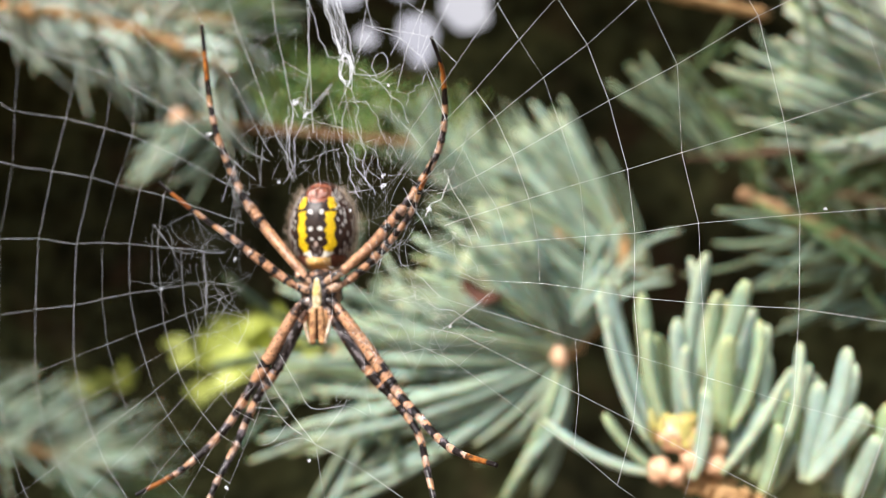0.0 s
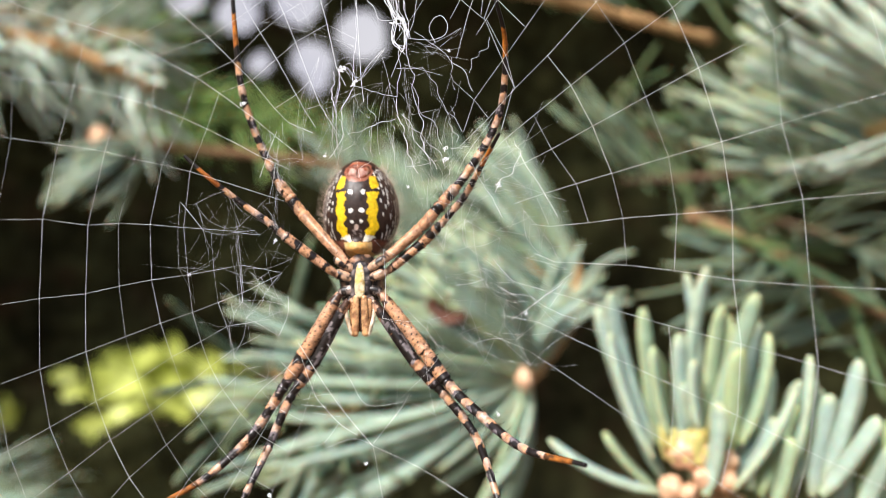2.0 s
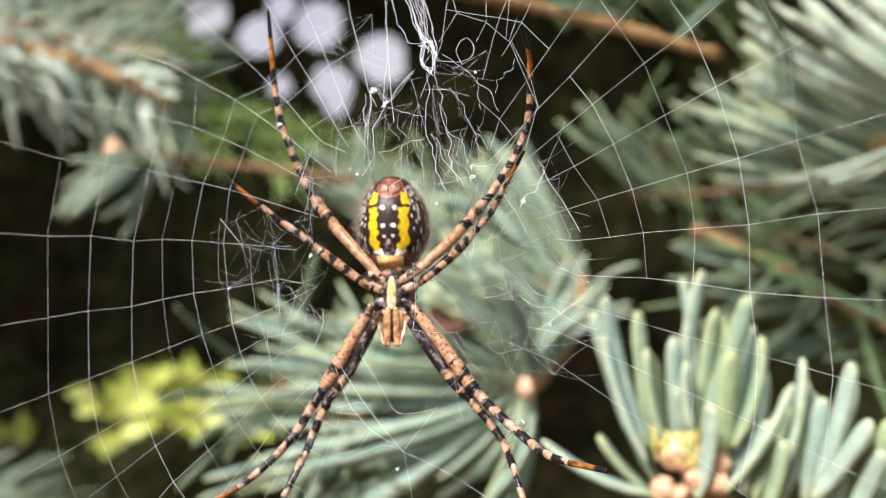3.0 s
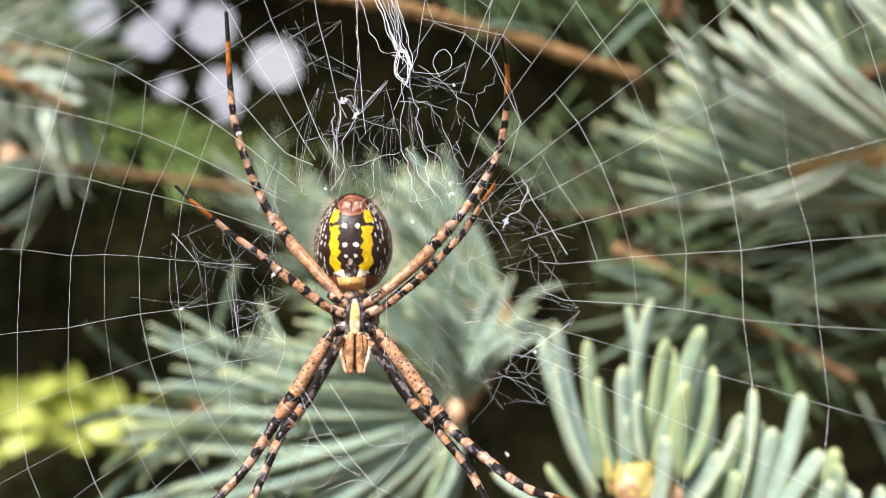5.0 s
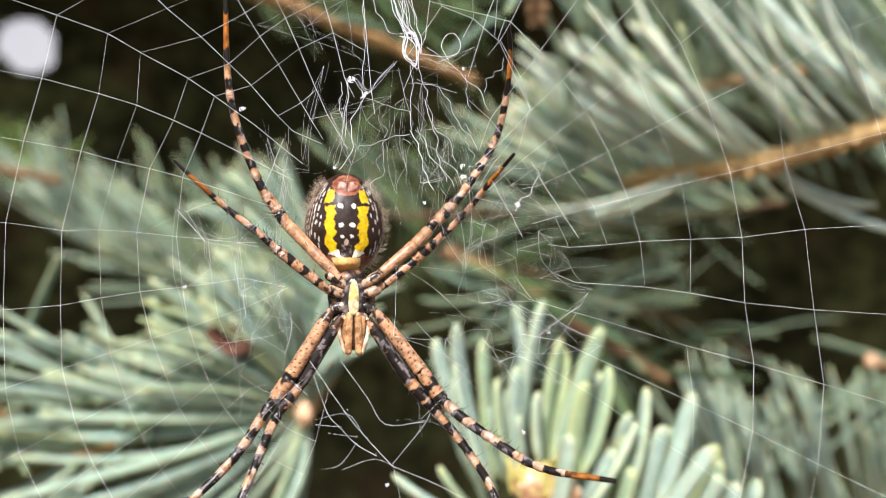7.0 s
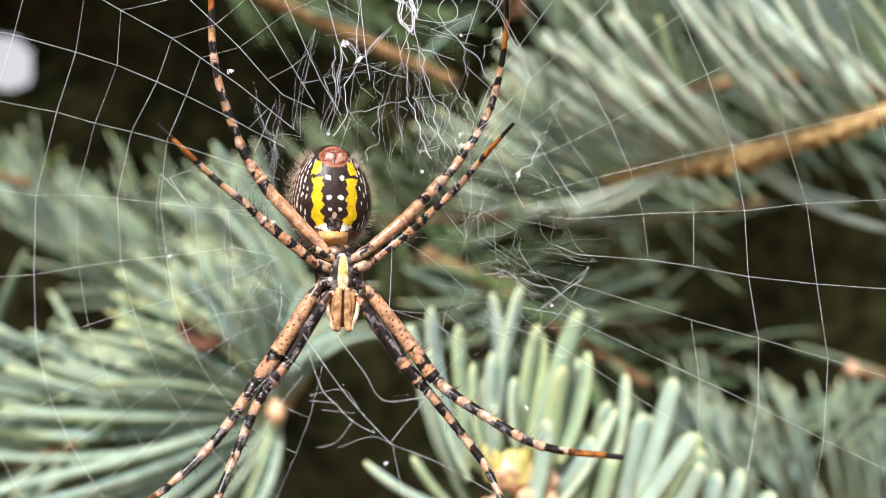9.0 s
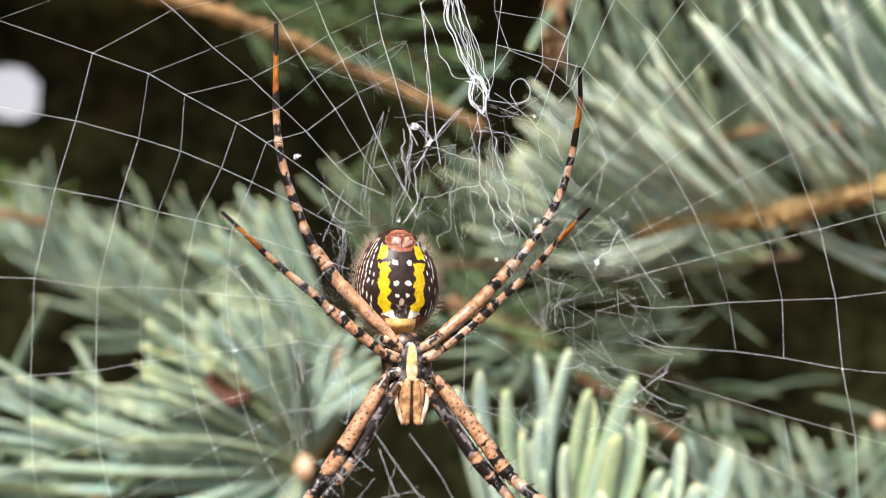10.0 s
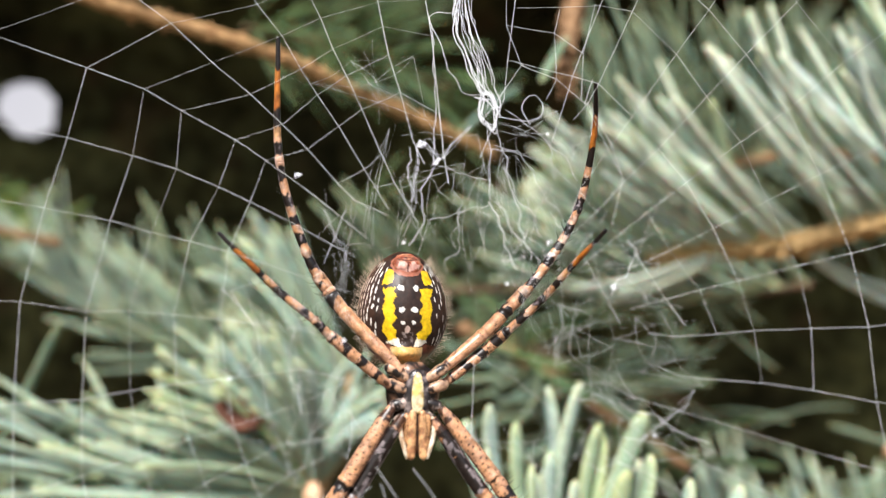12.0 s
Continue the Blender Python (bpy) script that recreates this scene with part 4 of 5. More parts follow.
# ---- the spider ----
BLACK, TAN, ORANGE, CREAM = (0.020, 0.014, 0.012), (0.64, 0.34, 0.20), (0.50, 0.18, 0.035), (0.80, 0.66, 0.42)
YELLOW, WHITE, BROWN, RUST = (0.84, 0.54, 0.015), (0.85, 0.80, 0.72), (0.10, 0.045, 0.025), (0.30, 0.085, 0.05)


def blend(a, b, t):
    t = min(1.0, max(0.0, t))
    return tuple(p + (q - p) * t for p, q in zip(a, b))


def tint(me, colours):
    layer = me.color_attributes.new("tint", "FLOAT_COLOR", "POINT")
    layer.data.foreach_set("color", [c for col in colours for c in (*col, 1.0)])
    return me


def cell(i, j, k):
    """A fixed random number in 0..1 for a cell of the markings."""
    return (math.sin(i * 127.1 + j * 311.7 + k * 74.7) * 43758.5453) % 1.0


def belly_colour(x, y, z):
    """The markings of the belly by the place on it, in mm from the abdomen's middle (z up, towards the spinnerets)."""
    nx = 0.2 * noise.noise((x * 2.1, z * 2.1, 5.0)) + 0.12 * noise.noise((x * 6, z * 6, 2.0))
    d = x - 0.15
    ax, zz = abs(d), z + nx
    side = 1 if d > 0 else -1
    arc = 4.5 * math.atan2(ax / 4.75, max(0.0, -y) / 4.1)
    col = blend(blend(BLACK, (0.055, 0.028, 0.018), 0.5 + 2.5 * nx), BROWN, (arc - 3.2) * 0.3)
    # pale dashes in rows along the flanks, dots near the stripes
    pitch, step = 0.56, 0.86
    slant = arc + 0.13 * (z - 1.0) * (1 if z < 0 else 0.4)
    ci = math.floor(slant / pitch)
    cj = math.floor(z / step + cell(ci, 3, side))
    if slant > 2.85 and z < 5.0 and cell(ci, cj, side + 5) > 0.3:
        cu = (ci + 0.5 + 0.22 * (cell(ci, cj, 1) - 0.5)) * pitch
        cz = (cj - cell(ci, 3, side) + 0.5 + 0.25 * (cell(ci, cj, 2) - 0.5)) * step
        long = 0.17 + 0.20 * cell(ci, cj, 4) if z > -1.2 and ci < 7 else 0.30 + 0.14 * cell(ci, cj, 4)
        wide = 0.075 + 0.055 * cell(ci, cj, 6)
        r = ((slant - cu) / wide) ** 2 + ((z - cz) / long) ** 2
        if r < 1.15 + 2 * nx:
            col = blend(WHITE, (0.55, 0.37, 0.25), (arc - 4.0) * 0.4)
    if arc > 6.0:
        col = blend(col, (0.52, 0.36, 0.25), (arc - 6.0) * 0.8)
    if y > 0.9:
        return blend((0.35, 0.25, 0.17), (0.75, 0.66, 0.5), 0.5 + noise.noise((x * 1.5, z * 1.5, 9.0)))
    # two broad yellow stripes with wavy edges, and a patch above each
    inner = 1.42 + 0.10 * math.sin(z * 2.5 + 0.6) + 0.12 * math.sin(z * 5.3 + side) + nx * 0.8 - 0.28 * max(0.0, -2.2 - z)
    outer = 2.56 + 0.13 * math.sin(z * 2.9 + 2.2) + nx * 0.6 - 0.45 * max(0.0, -2.6 - z)
    if -3.55 < zz < 2.0 and inner < ax < outer:
        col = YELLOW
    if 2.45 < zz < 4.0 and 1.55 + 0.28 * abs(z - 3.0) * (z < 3.0) < ax + 0.12 * (z - 3) < 2.62 - 0.30 * max(0.0, z - 2.9) + nx:
        col = blend(YELLOW, (0.62, 0.30, 0.03), (z - 3.0) * 0.5)
    # white dots between the stripes
    for px, pz, r in ((0.78, 2.02, 0.30), (0.68, -0.33, 0.30), (0.55, -1.72, 0.20)):
        if (ax - px) ** 2 * 0.8 + (z - pz) ** 2 < (r + 0.5 * nx) ** 2:
            col = WHITE
    if (d / 0.24) ** 2 + ((z + 2.4) / 0.4) ** 2 < 1 + 3 * nx:
        col = (0.55, 0.40, 0.33)
    if ax < 0.6 and -3.9 < z < -2.7 and nx > 0.02:
        col = blend(col, (0.30, 0.24, 0.22), 0.7)
    # pale patches beside the orange plate at the front edge
    if -4.5 + 0.3 * ax < zz < -3.35 - 0.25 * ax + 0.3 and 0.65 + 0.3 * (zz + 4.3) < ax < 2.2:
        col = blend((0.88, 0.84, 0.74), CREAM, 0.3 + 2 * nx)
    if zz < -4.25 and ax < 1.7 + nx:
        col = blend((0.80, 0.42, 0.10), CREAM, 0.15 + nx + 0.5 * max(0.0, ax - 1.1))
    elif zz < -4.0 and 1.7 <= ax < 3.4:
        col = blend(BROWN, (0.32, 0.10, 0.06), 0.5 + 2 * nx)
    # rusty field round the spinnerets
    if (d / 1.75) ** 2 + ((z - 4.6) / 1.35) ** 2 < 1 + nx:
        col = blend(RUST, (0.42, 0.17, 0.10), 0.4 + 2 * nx)
    return col


def hairs(spots, length, radius, mat, parent, name, rs, label=""):
    """Fine hairs: each spot is a point and the way out from it."""
    v, f = [], []
    for p, d in spots:
        d = (d + Vector((rs.gauss(0, 0.25), rs.gauss(0, 0.25), rs.gauss(0, 0.25) + 0.25))).normalized()
        ln = length * rs.uniform(0.5, 1.2)
        q = p + d * ln * 0.6
        tube_data([p, q, q + (d + Vector((0, 0, 0.5))).normalized() * ln * 0.4], [radius, radius * 0.7, radius * 0.15], 3, v, f, caps=False)
    return part(name, mesh(name, v, f, mat), parent, label, kind="stuff")


def build_abdomen(root):
    mid = Vector((-0.5, 5.6, 8.9)) * MM
    nu, nv = 320, 210
    v, f, col, rim = [], [], [], []
    for j in range(nv + 1):
        th = math.pi * j / nv
        z = 6.35 * math.cos(th)
        egg = 1 - 0.075 * math.cos(th) - 0.03 * math.cos(2 * th)
        for i in range(nu):
            ph = 2 * math.pi * i / nu
            x = 4.78 * egg * math.sin(th) * math.cos(ph)
            y = 4.1 * egg * math.sin(th) * math.sin(ph)
            d = 1 + 0.012 * noise.noise((x * 0.9, y * 0.9, z * 0.9))
            if y < 0:
                # the raised plate at the front edge
                y -= 1.6 * math.exp(-((z + 5.2) / 1.05) ** 2 - (x / 1.8) ** 2)
            p = Vector((x * d, y * d, z * d))
            v.append(p * MM)
            col.append(belly_colour(x, y, z))
            if random.random() < 0.05 and abs(math.cos(ph)) > 0.8 and z < 5.2 and -1.5 < y < 2.5:
                rim.append((p * MM, Vector((x / 20, y / 17, z / 38)).normalized()))
    for j in range(nv):
        for i in range(nu):
            a, b = j * nu + i, j * nu + (i + 1) % nu
            f.append((a, a + nu, b + nu, b))
    ab = part("abdomen", tint(mesh("abdomen", v, f, BODY), col), root, "black abdomen with two yellow stripes and white dots", Matrix.Translation(mid))
    rs = random.Random(4)
    hairs(rim, 1.1 * MM, 0.012 * MM, HAIR, ab, "hair", rs, "pale bristly hairs")
    # spinnerets: a rusty dome with two pink lobes and a dark slot between them
    v, f = [], []
    blob_data((0, 0, 0), (1.62 * MM, 0.95 * MM, 1.30 * MM), v, f, 0.12, 80, 34)
    cols = []
    for p in v:
        q = p / MM
        k = noise.noise(q * 1.9)
        tone = blend((0.34, 0.095, 0.05), (0.50, 0.23, 0.13), 0.4 + 1.5 * k)
        if ((abs(q.x) - 0.62) / 0.62) ** 2 + ((q.z + 0.35 - 0.25 * abs(q.x)) / 0.52) ** 2 < 1 + k:
            tone = blend((0.66, 0.33, 0.27), (0.75, 0.45, 0.36), 0.5 + k)
        if abs(q.x) < 0.10 + 0.08 * abs(k) and -0.75 < q.z < 0.25 or (q.x / 0.16) ** 2 + ((q.z + 0.85) / 0.16) ** 2 < 1:
            tone = (0.07, 0.02, 0.015)
        if abs(q.z - 0.45 - 0.2 * abs(q.x)) < 0.09 + 0.1 * k or abs(q.z - 0.78) < 0.07 and abs(q.x) < 0.8:
            tone = blend(tone, (0.08, 0.02, 0.015), 0.8)
        cols.append(tone)
    part("spinneret", tint(mesh("spinneret", v, f, BODY), cols), ab, "rusty red spinnerets with pink lobes", m=Matrix.Translation(Vector((0.15, -2.35, 4.55)) * MM))
    return ab


def lobe(name, a, b, r0, r1, colour, parent, label="", flat=0.8, dark=None, blunt=3.2):
    """A tapered rounded limb piece from a to b (mm)."""
    a, b = Vector(a) * MM, Vector(b) * MM
    n = 26
    line = [a.lerp(b, i / n) for i in range(n + 1)]
    rad = []
    for i in range(n + 1):
        u = i / n
        rad.append((r0 + (r1 - r0) * u) * MM * max(0.06, math.sqrt(max(0.0, 1 - abs(2 * u - 1) ** blunt))))
    v, f = [], []
    tube_data(line, rad, 16, v, f, flat)
    cols = []
    for p in v:
        k = noise.noise(p * 1500) + 0.5 * noise.noise(p * 4200)
        cols.append(blend(colour, dark or tuple(0.4 * c for c in colour), 5.0 * k - 0.2))
    return part(name, tint(mesh(name, v, f, LEG), cols), parent, label)


def build_head(root):
    c = Vector((0.3, 0.5, -0.2))
    v, f = [], []
    blob_data((0, 0, 0), (2.9 * MM, 2.0 * MM, 3.3 * MM), v, f, 0.2, 90, 20)
    cols = []
    for p in v:
        k = noise.noise(p * 900)
        cols.append(blend(BLACK, TAN, 2.2 * k - 0.1))
    head = part("cephalothorax", tint(mesh("cephalothorax", v, f, LEG), cols), root, "dark head with a cream breastplate",
                Matrix.Translation((c + Vector((0, 1.2, 0))) * MM))
    o = -Vector((0, 1.2, 0))
    lobe("breastplate", o + Vector((0.2, -0.7, 2.6)), o + Vector((0.2, -0.8, -2.9)), 1.3, 1.5, (0.03, 0.022, 0.02), head, "black breastplate", 0.5, (0.30, 0.24, 0.22))
    lobe("streak", o + Vector((0.2, -1.35, 2.2)), o + Vector((0.2, -1.55, -2.1)), 0.50, 0.74, (0.84, 0.70, 0.44), head, "cream streak on the breastplate", 0.45, (0.80, 0.52, 0.16))
    lobe("mouth", o + Vector((0.2, -0.9, -1.2)), o + Vector((0.2, -0.9, -6.2)), 0.7, 0.7, (0.10, 0.04, 0.02), head, "dark brown mouth between the jaws", 0.7, (0.04, 0.02, 0.01), 8)
    for s in (-1, 1):
        lobe("cheek", o + Vector((0.2 + 1.0 * s, -1.0, -1.9)), o + Vector((0.2 + 0.82 * s, -1.15, -6.2)), 0.62, 0.40, (0.56, 0.29, 0.13), head, "brown mottled cheek", 0.7, (0.12, 0.045, 0.02), 5)
        lobe("jaw", o + Vector((0.2 + 0.46 * s, -1.45, -1.6)), o + Vector((0.2 + 0.66 * s, -1.6, -6.75)), 0.40, 0.47, (0.68, 0.37, 0.17), head, "tan jaw with an orange tip", 0.7, (0.36, 0.16, 0.07), 12)
        palp = smooth_line([(o + Vector((0.2 + x * s, y, z))) * MM for x, y, z in ((1.2, -0.8, -1.9), (1.72, -1.2, -2.9), (1.66, -1.5, -4.3), (1.28, -1.6, -5.7), (1.0, -1.5, -6.6))], 6)
        v, f = [], []
        tube_data(palp, [(0.17 + 0.09 * math.sin(math.pi * i / (len(palp) - 1))) * MM for i in range(len(palp))], 10, v, f)
        part("palp", tint(mesh("palp", v, f, LEG), [blend((0.86, 0.74, 0.56), (0.60, 0.40, 0.24), 0.3 + 2 * noise.noise(p * 1500)) for p in v]), head, "cream curved palp")
        for k in range(4):
            z = 1.9 - 1.35 * k
            upper = k < 2
            lobe("coxa", o + Vector((0.2 + 0.75 * s, -0.8, z * 0.8 - 0.2)), o + Vector((0.1 + (3.3, 3.4, 2.7, 2.3)[k] * s, -0.6, z + (1.0, 0.6, -0.6, -1.2)[k])), 0.5, 0.72,
                 (0.62, 0.38, 0.24) if upper else BLACK, head, "", 0.9, BLACK if upper else (0.52, 0.40, 0.34))
    return head


# every leg: its joints from body to tip (mm), the markings of its thigh, its thickness
FRONT_LEGS = [
    ([(-1.1, -0.5, 2.0), (-6.9, 1.6, 8.0), (-8.7, 1.9, 10.3), (-11.2, 1.6, 14.3), (-14.3, 0.3, 23.6), (-14.9, -1.8, 36.5)], "plain", 0.84),
    ([(-2.3, -0.5, 0.5), (-8.4, -1.5, 5.3), (-10.2, -2.0, 6.9), (-14.1, -3.0, 9.9), (-17.3, -4.5, 12.7), (-20.0, -4.8, 15.2)], "ringed", 0.72),
    ([(2.6, 0.3, 1.8), (7.4, 0.8, 5.9), (10.1, 0.6, 8.7), (14.0, 0.2, 13.2), (17.7, -0.2, 19.7), (18.7, -3.2, 27.3), (17.9, -6.6, 32.0)], "plain", 0.84),
    ([(3.3, 1.0, 0.7), (7.8, 1.2, 4.3), (10.2, 0.5, 6.5), (13.4, -1.6, 9.7), (15.8, -5.0, 13.0), (18.2, -8.9, 16.2)], "ringed", 0.72),
]
HIND_LEGS = [
    ([(-2.1, -0.5, -1.6), (-6.6, -0.8, -9.0), (-9.4, -0.5, -13.2), (-13.2, -1.0, -18.8), (-18.3, -3.0, -23.6), (-23.3, -6.5, -26.4)], "dotted", 1.0),
    ([(-1.0, -1.0, -2.5), (-5.4, -0.3, -9.9), (-8.4, -0.4, -14.2), (-11.0, -1.5, -20.3), (-13.0, -3.8, -25.1), (-15.8, -6.5, -32.7)], "dark", 0.9),
    ([(2.9, -0.8, -1.6), (8.2, -1.6, -8.4), (11.4, -2.5, -12.6), (15.6, -6.5, -15.8), (20.6, -11.8, -18.6), (27.0, -18.8, -19.0)], "dotted", 1.0),
    ([(2.1, -0.8, -2.7), (7.1, -1.0, -9.9), (10.5, -1.0, -13.8), (14.1, -1.8, -18.3), (16.4, -6.5, -22.4), (19.2, -11.0, -30.5)], "dark", 0.9),
]


def leg_colour(s, total, u, style, around, wob):
    """Bands by the distance along the leg: a spotted or dark thigh, ringed shin, long orange foot with a black claw."""
    e = wob + 0.5 * noise.noise((s * 2.6, math.cos(around) * 1.6, math.sin(around) * 1.6))
    warm = blend((0.66, 0.33, 0.16), TAN, 0.5 + e)
    if u < 0.045:
        return blend(BLACK, BROWN, 0.5 + e) if e > (0.25 if style in ("plain", "ringed") else -0.1) else TAN
    if u < 0.33:
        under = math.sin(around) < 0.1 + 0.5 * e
        i, j = math.floor(s / 0.62), math.floor((around + 0.45 * (math.floor(s / 0.62) % 2)) / 0.9)
        du = (s / 0.62 - i - 0.5 - 0.5 * (cell(i, j, 2) - 0.5)) * 0.62
        dv = ((around + 0.45 * (i % 2)) / 0.9 - j - 0.5 - 0.4 * (cell(i, j, 3) - 0.5)) * 0.62
        dot = du * du + dv * dv < (0.075 + 0.035 * cell(i, j, 4)) ** 2
        if style == "ringed":
            return BLACK if math.sin(s * 3.0 + e * 1.5) > 0.3 or dot else warm
        if style == "plain":
            if u > 0.25 and math.sin(s * 2.4 + e * 2.0) > 0.35:
                return BLACK
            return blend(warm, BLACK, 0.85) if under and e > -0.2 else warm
        if style == "dark":
            mid = noise.noise((s * 0.7, math.cos(around) * 1.8, math.sin(around) * 1.8 + 4.0)) > 0.2
            if u > 0.24 and math.sin(s * 2.4 + e) < -0.35:
                return warm
            if mid:
                return (0.24, 0.20, 0.20) if not dot else BLACK
            return BLACK if e > -0.5 else blend(warm, BLACK, 0.4)
        if dot or (u > 0.235 and math.sin(s * 2.4 + e * 1.6) > 0.4) or (under and e > 0.25):
            return BLACK
        return warm
    left = total * (1 - u)
    if style in ("plain", "ringed"):
        black, orange, dark, pale = (3.6, 7.4, 9.4, 10.5) if style == "plain" else (2.3, 5.4, 6.3, 7.0)
        left += 0.4 * e
        if left < orange and left > black:
            return blend((0.62, 0.21, 0.03), (0.34, 0.10, 0.02), 0.5 - e)
        if left < dark:
            return BLACK
        if left < pale:
            return blend((0.66, 0.36, 0.14), TAN, 0.5 + e)
    if u < 0.84 or style in ("plain", "ringed"):
        wave = math.sin(s * (1.75 if style in ("dotted", "dark") else 2.55) + 0.9 * math.sin(s * 0.63) + e * 1.3)
        if wave > 0.0 - 0.5 * (u - 0.4):
            return BLACK if e < 0.35 else (0.22, 0.18, 0.19)
        return blend(warm, (0.66, 0.48, 0.38), 0.3 + e)
    if u < 0.955:
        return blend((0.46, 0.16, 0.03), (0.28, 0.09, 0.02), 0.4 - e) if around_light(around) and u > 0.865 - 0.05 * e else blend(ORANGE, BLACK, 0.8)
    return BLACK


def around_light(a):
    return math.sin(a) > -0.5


def build_leg(root, joints, style, thick, seed):
    rs = random.Random(seed)
    names = ["femur", "patella", "tibia", "metatarsus", "tarsus"]
    leg = new("leg")
    leg.parent = root
    leg.empty_display_size = 0.003
    pts = [Vector(j) * MM for j in joints]
    total = sum((b - a).length for a, b in zip(pts, pts[1:]))
    N = 80
    line = smooth_line(pts, N)
    cum = [0.0]
    for a, b in zip(line, line[1:]):
        cum.append(cum[-1] + (b - a).length)
    total = cum[-1]
    # swellings at the joints, a taper towards the claw
    rad = []
    for i, s in enumerate(cum):
        u = s / total
        r = (0.30 + 0.56 * math.sin(math.pi * min(1.0, 0.22 + 1.1 * u)) ** 0.8) if u < 0.35 else 0.66 - 0.46 * (u - 0.35)
        r = min(r, 0.42 + 7 * u)
        k = i / N % 1.0
        near = min(k, 1 - k) if 1 <= i / N <= len(joints) - 1.5 else 0.5
        r *= 1 + 0.10 * math.exp(-(near / 0.05) ** 2) - 0.10 * math.exp(-((near - 0.09) / 0.04) ** 2)
        r *= 1 - 0.9 * max(0.0, u - 0.72)
        rad.append(max(0.07, r * thick) * MM)
    fr = frames_along(line)
    spots = []
    for k, nm in enumerate(names):
        i0, i1 = k * N, (k + 1) * N if k < 4 else len(line) - 1
        v, f = [], []
        tube_data(line[i0:i1 + 1], rad[i0:i1 + 1], 22, v, f)
        cols = []
        for i in range(i0, i1 + 1):
            for q in range(22):
                a = 2 * math.pi * q / 22
                wob = noise.noise((math.cos(a) * 0.8 + seed, math.sin(a) * 0.8, cum[i] * 900))
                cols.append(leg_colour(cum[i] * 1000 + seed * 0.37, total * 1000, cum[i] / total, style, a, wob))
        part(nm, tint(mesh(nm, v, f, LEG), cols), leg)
        for i in range(i0, i1):
            for _ in range(2 if k else 1):
                if k < 4 and rs.random() < 0.2:
                    t, s, u2 = fr[i]
                    a = rs.uniform(0, 6.28)
                    d = s * math.cos(a) + u2 * math.sin(a)
                    spots.append((line[i] + d * rad[i] * 0.9, (d + t * 0.7).normalized()))
    hairs(spots, 1.15 * MM, 0.03 * MM, SPINE, leg, "spine", rs, "short black leg spines")
    return leg


def build_spider():
    root = thing("spider", HOME, "black and yellow garden spider hanging head down", "spider")
    build_abdomen(root)
    build_head(root)
    for k, (joints, style, thick) in enumerate(FRONT_LEGS + HIND_LEGS):
        build_leg(root, joints, style, thick, k + 1)
    return root


spider = build_spider()


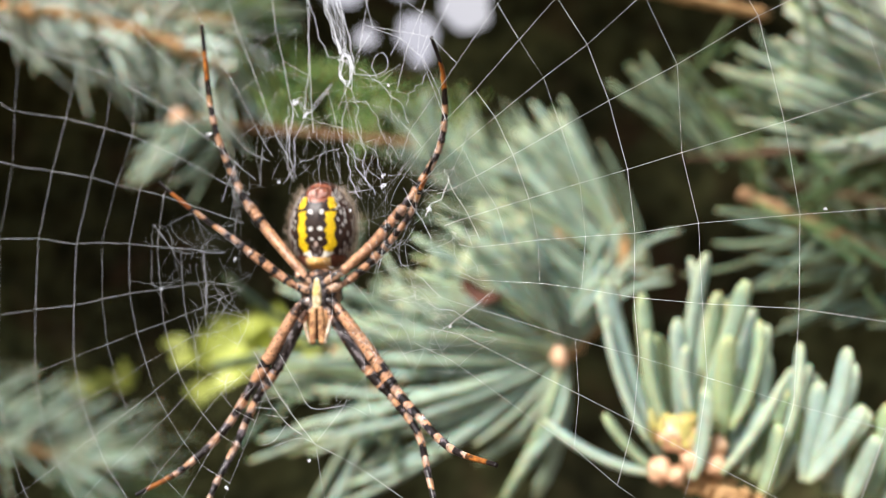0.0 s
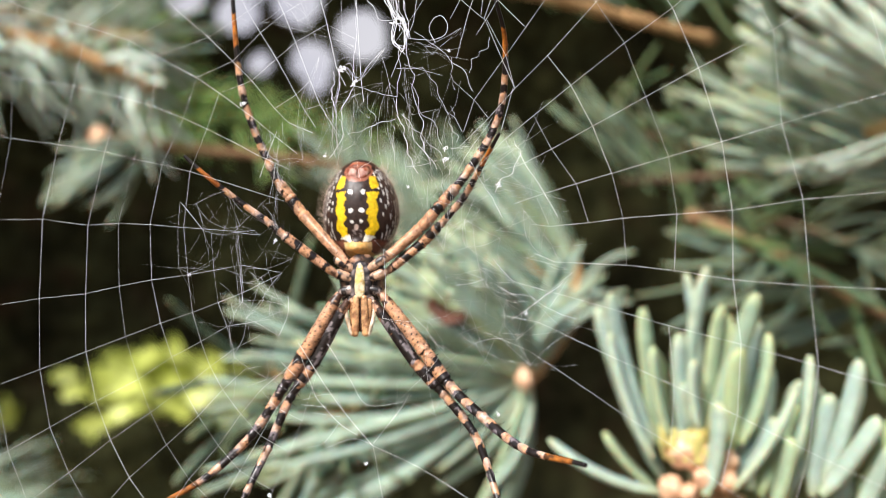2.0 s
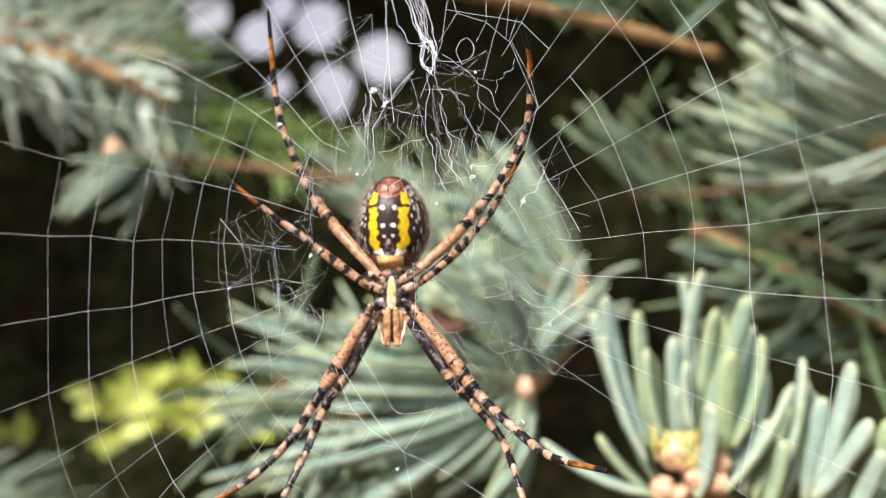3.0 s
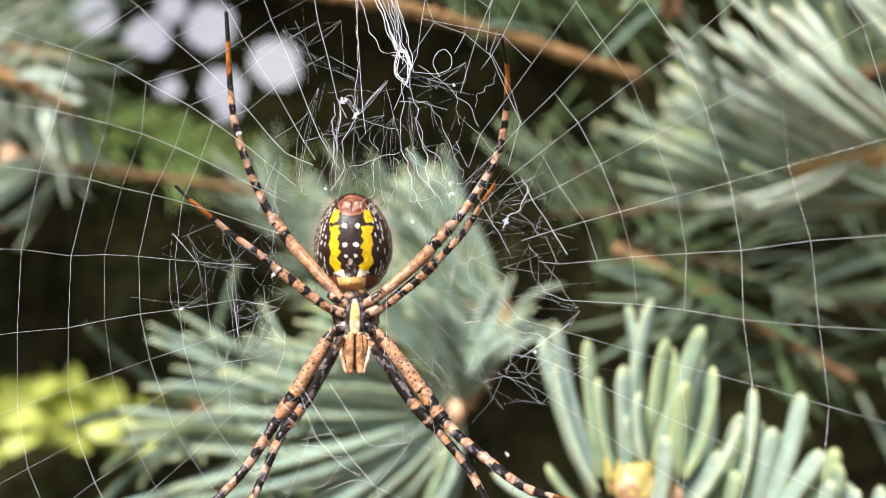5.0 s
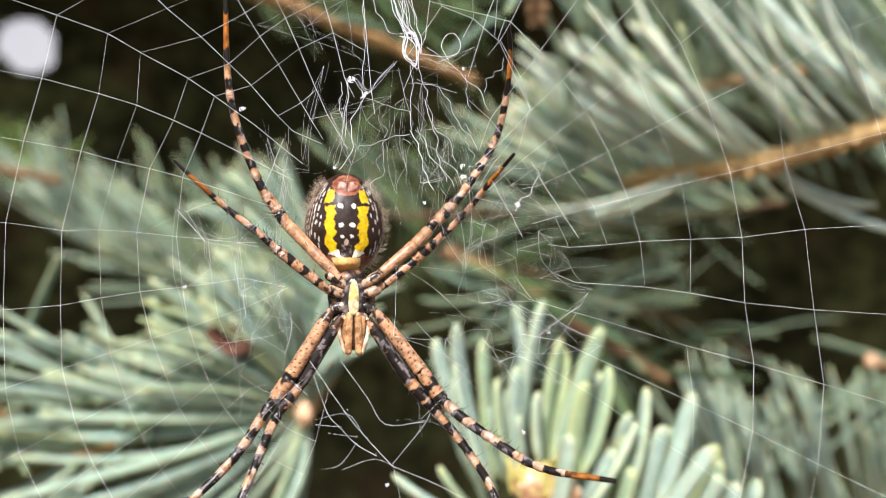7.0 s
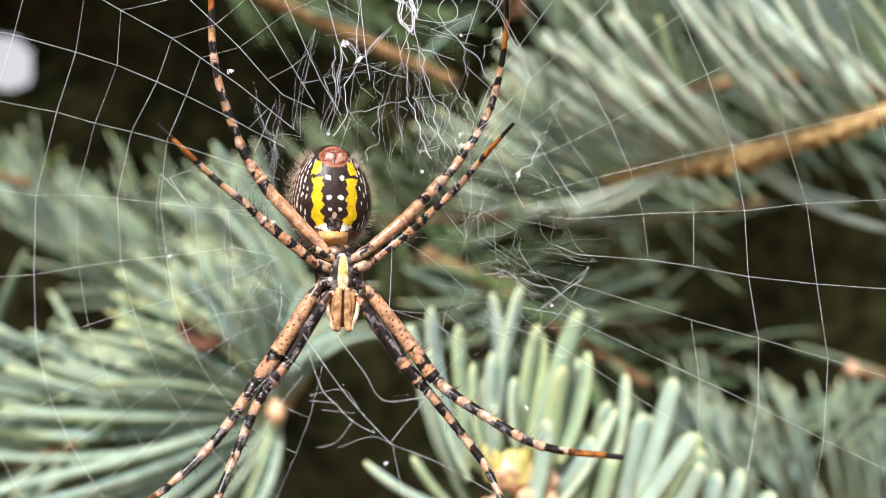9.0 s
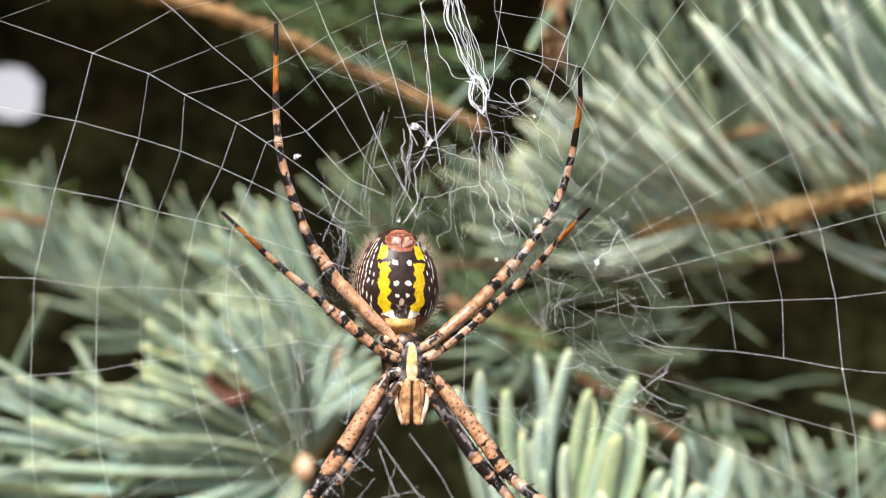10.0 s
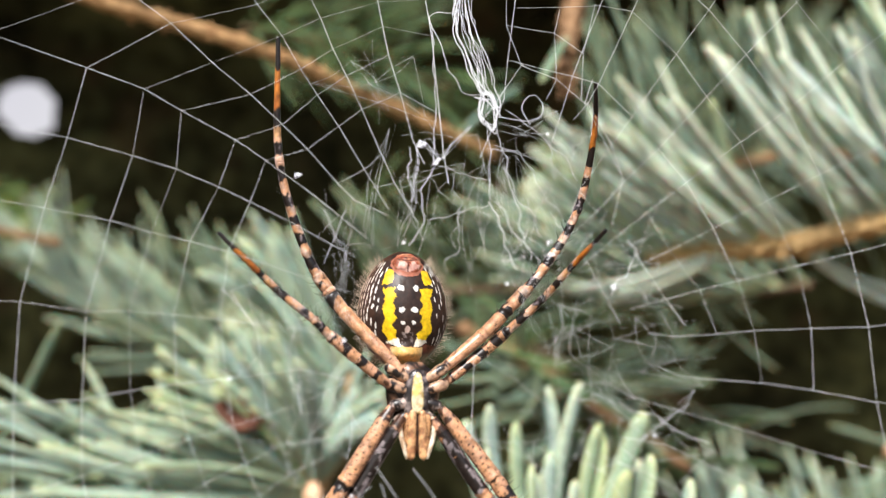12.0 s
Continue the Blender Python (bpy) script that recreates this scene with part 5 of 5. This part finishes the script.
# ---- what moves: the web and the spider sway together in the breeze ----
SWAY = [
    (0, -0.01, -2.55, -0.74, -0.86, 0.21, 4.24),
    (0.2, -2.81, -2.84, 1.09, -1.42, 0.20, 3.91),
    (0.5, 0.14, -2.25, 1.01, -1.99, 0.18, 3.38),
    (0.7, 0.06, -2.31, -0.38, -1.66, 0.11, 2.84),
    (1, -1.49, -2.54, 0.55, -0.78, 0.05, 2.28),
    (1.2, -1.94, -4.22, 2.29, -0.34, 0.22, 2.74),
    (1.5, -1.71, -6.27, 1.05, 0.12, 0.53, 3.53),
    (1.7, -0.32, -6.68, 1.64, 0.01, 0.61, 3.18),
    (2, -1.58, -6.27, 1.80, -0.28, 0.62, 2.17),
    (2.2, -1.87, -4.75, -0.18, -0.23, 0.59, 1.57),
    (2.5, 3.37, -1.96, 0.37, 0.13, 0.43, 0.78),
    (2.7, 4.11, -2.01, -2.27, 1.05, -0.06, 0.93),
    (4.3, 0.69, -2.85, 1.41, -0.33, 0.39, 0.40),
    (4.5, 1.32, -4.93, 1.23, -0.65, 0.57, -0.67),
    (4.7, 0.98, -5.04, 0.92, -0.58, 0.50, 0.36),
    (5, 0.98, -4.32, 0.44, -0.32, 0.31, 1.72),
    (5.2, 0.90, -1.46, 1.25, -0.08, 0.16, 0.54),
    (5.5, 0.31, 2.18, 0.44, 0.30, -0.05, -1.81),
    (5.7, 1.75, 2.39, 0.47, 0.48, -0.13, -1.67),
    (6, -0.91, 1.46, 2.10, 0.66, -0.14, -1.28),
    (6.2, 0.20, 2.50, 4.34, 0.66, 0.00, -2.83),
    (6.5, -0.93, 2.94, 1.15, 0.57, 0.22, -5.27),
    (6.7, -0.14, 3.69, 1.32, 0.53, 0.13, -4.94),
    (7, 0.43, 3.27, 1.81, 0.47, -0.04, -3.44),
    (7.2, 0.30, 1.21, 2.34, 0.50, 0.36, -2.94),
    (8.8, 0.24, 1.62, -1.18, 0.01, -0.06, 0.52),
    (9, 3.08, 3.65, -0.75, 0.95, -0.07, -0.21),
    (9.2, 1.15, 2.00, 0.29, 1.35, -0.11, 0.18),
    (9.5, -0.56, -1.14, 0.92, 1.54, -0.22, 0.62),
    (9.7, 1.61, 0.85, -1.28, 1.08, -0.44, -0.42),
    (10, 1.77, 4.96, -1.45, 0.22, -0.76, -1.97),
    (10.2, -0.05, 5.12, -1.23, 0.25, -0.72, -1.10),
    (10.5, -0.41, 4.15, 0.64, 0.44, -0.55, 0.55),
    (10.7, 2.28, 3.88, 1.90, 0.14, -0.56, -0.26),
    (11, 0.92, 3.55, -0.66, -0.41, -0.59, -1.78),
    (11.2, -3.52, 3.59, 0.16, -0.46, -0.47, -0.91),
    (11.5, -0.88, 3.21, 0.98, -0.45, -0.33, 0.62),
    (11.7, 2.14, 1.76, 1.41, -0.62, -0.49, -0.15),
    (12, 0.42, -1.13, 0.11, -0.95, -0.86, -2.26),
]


def motions():
    for ob in (spider, web):
        walk(ob, [(t, Matrix.Translation(HOME) @ pose(x * MM, y * MM, z * MM, a, b, c)) for t, x, y, z, a, b, c in SWAY])


motions()
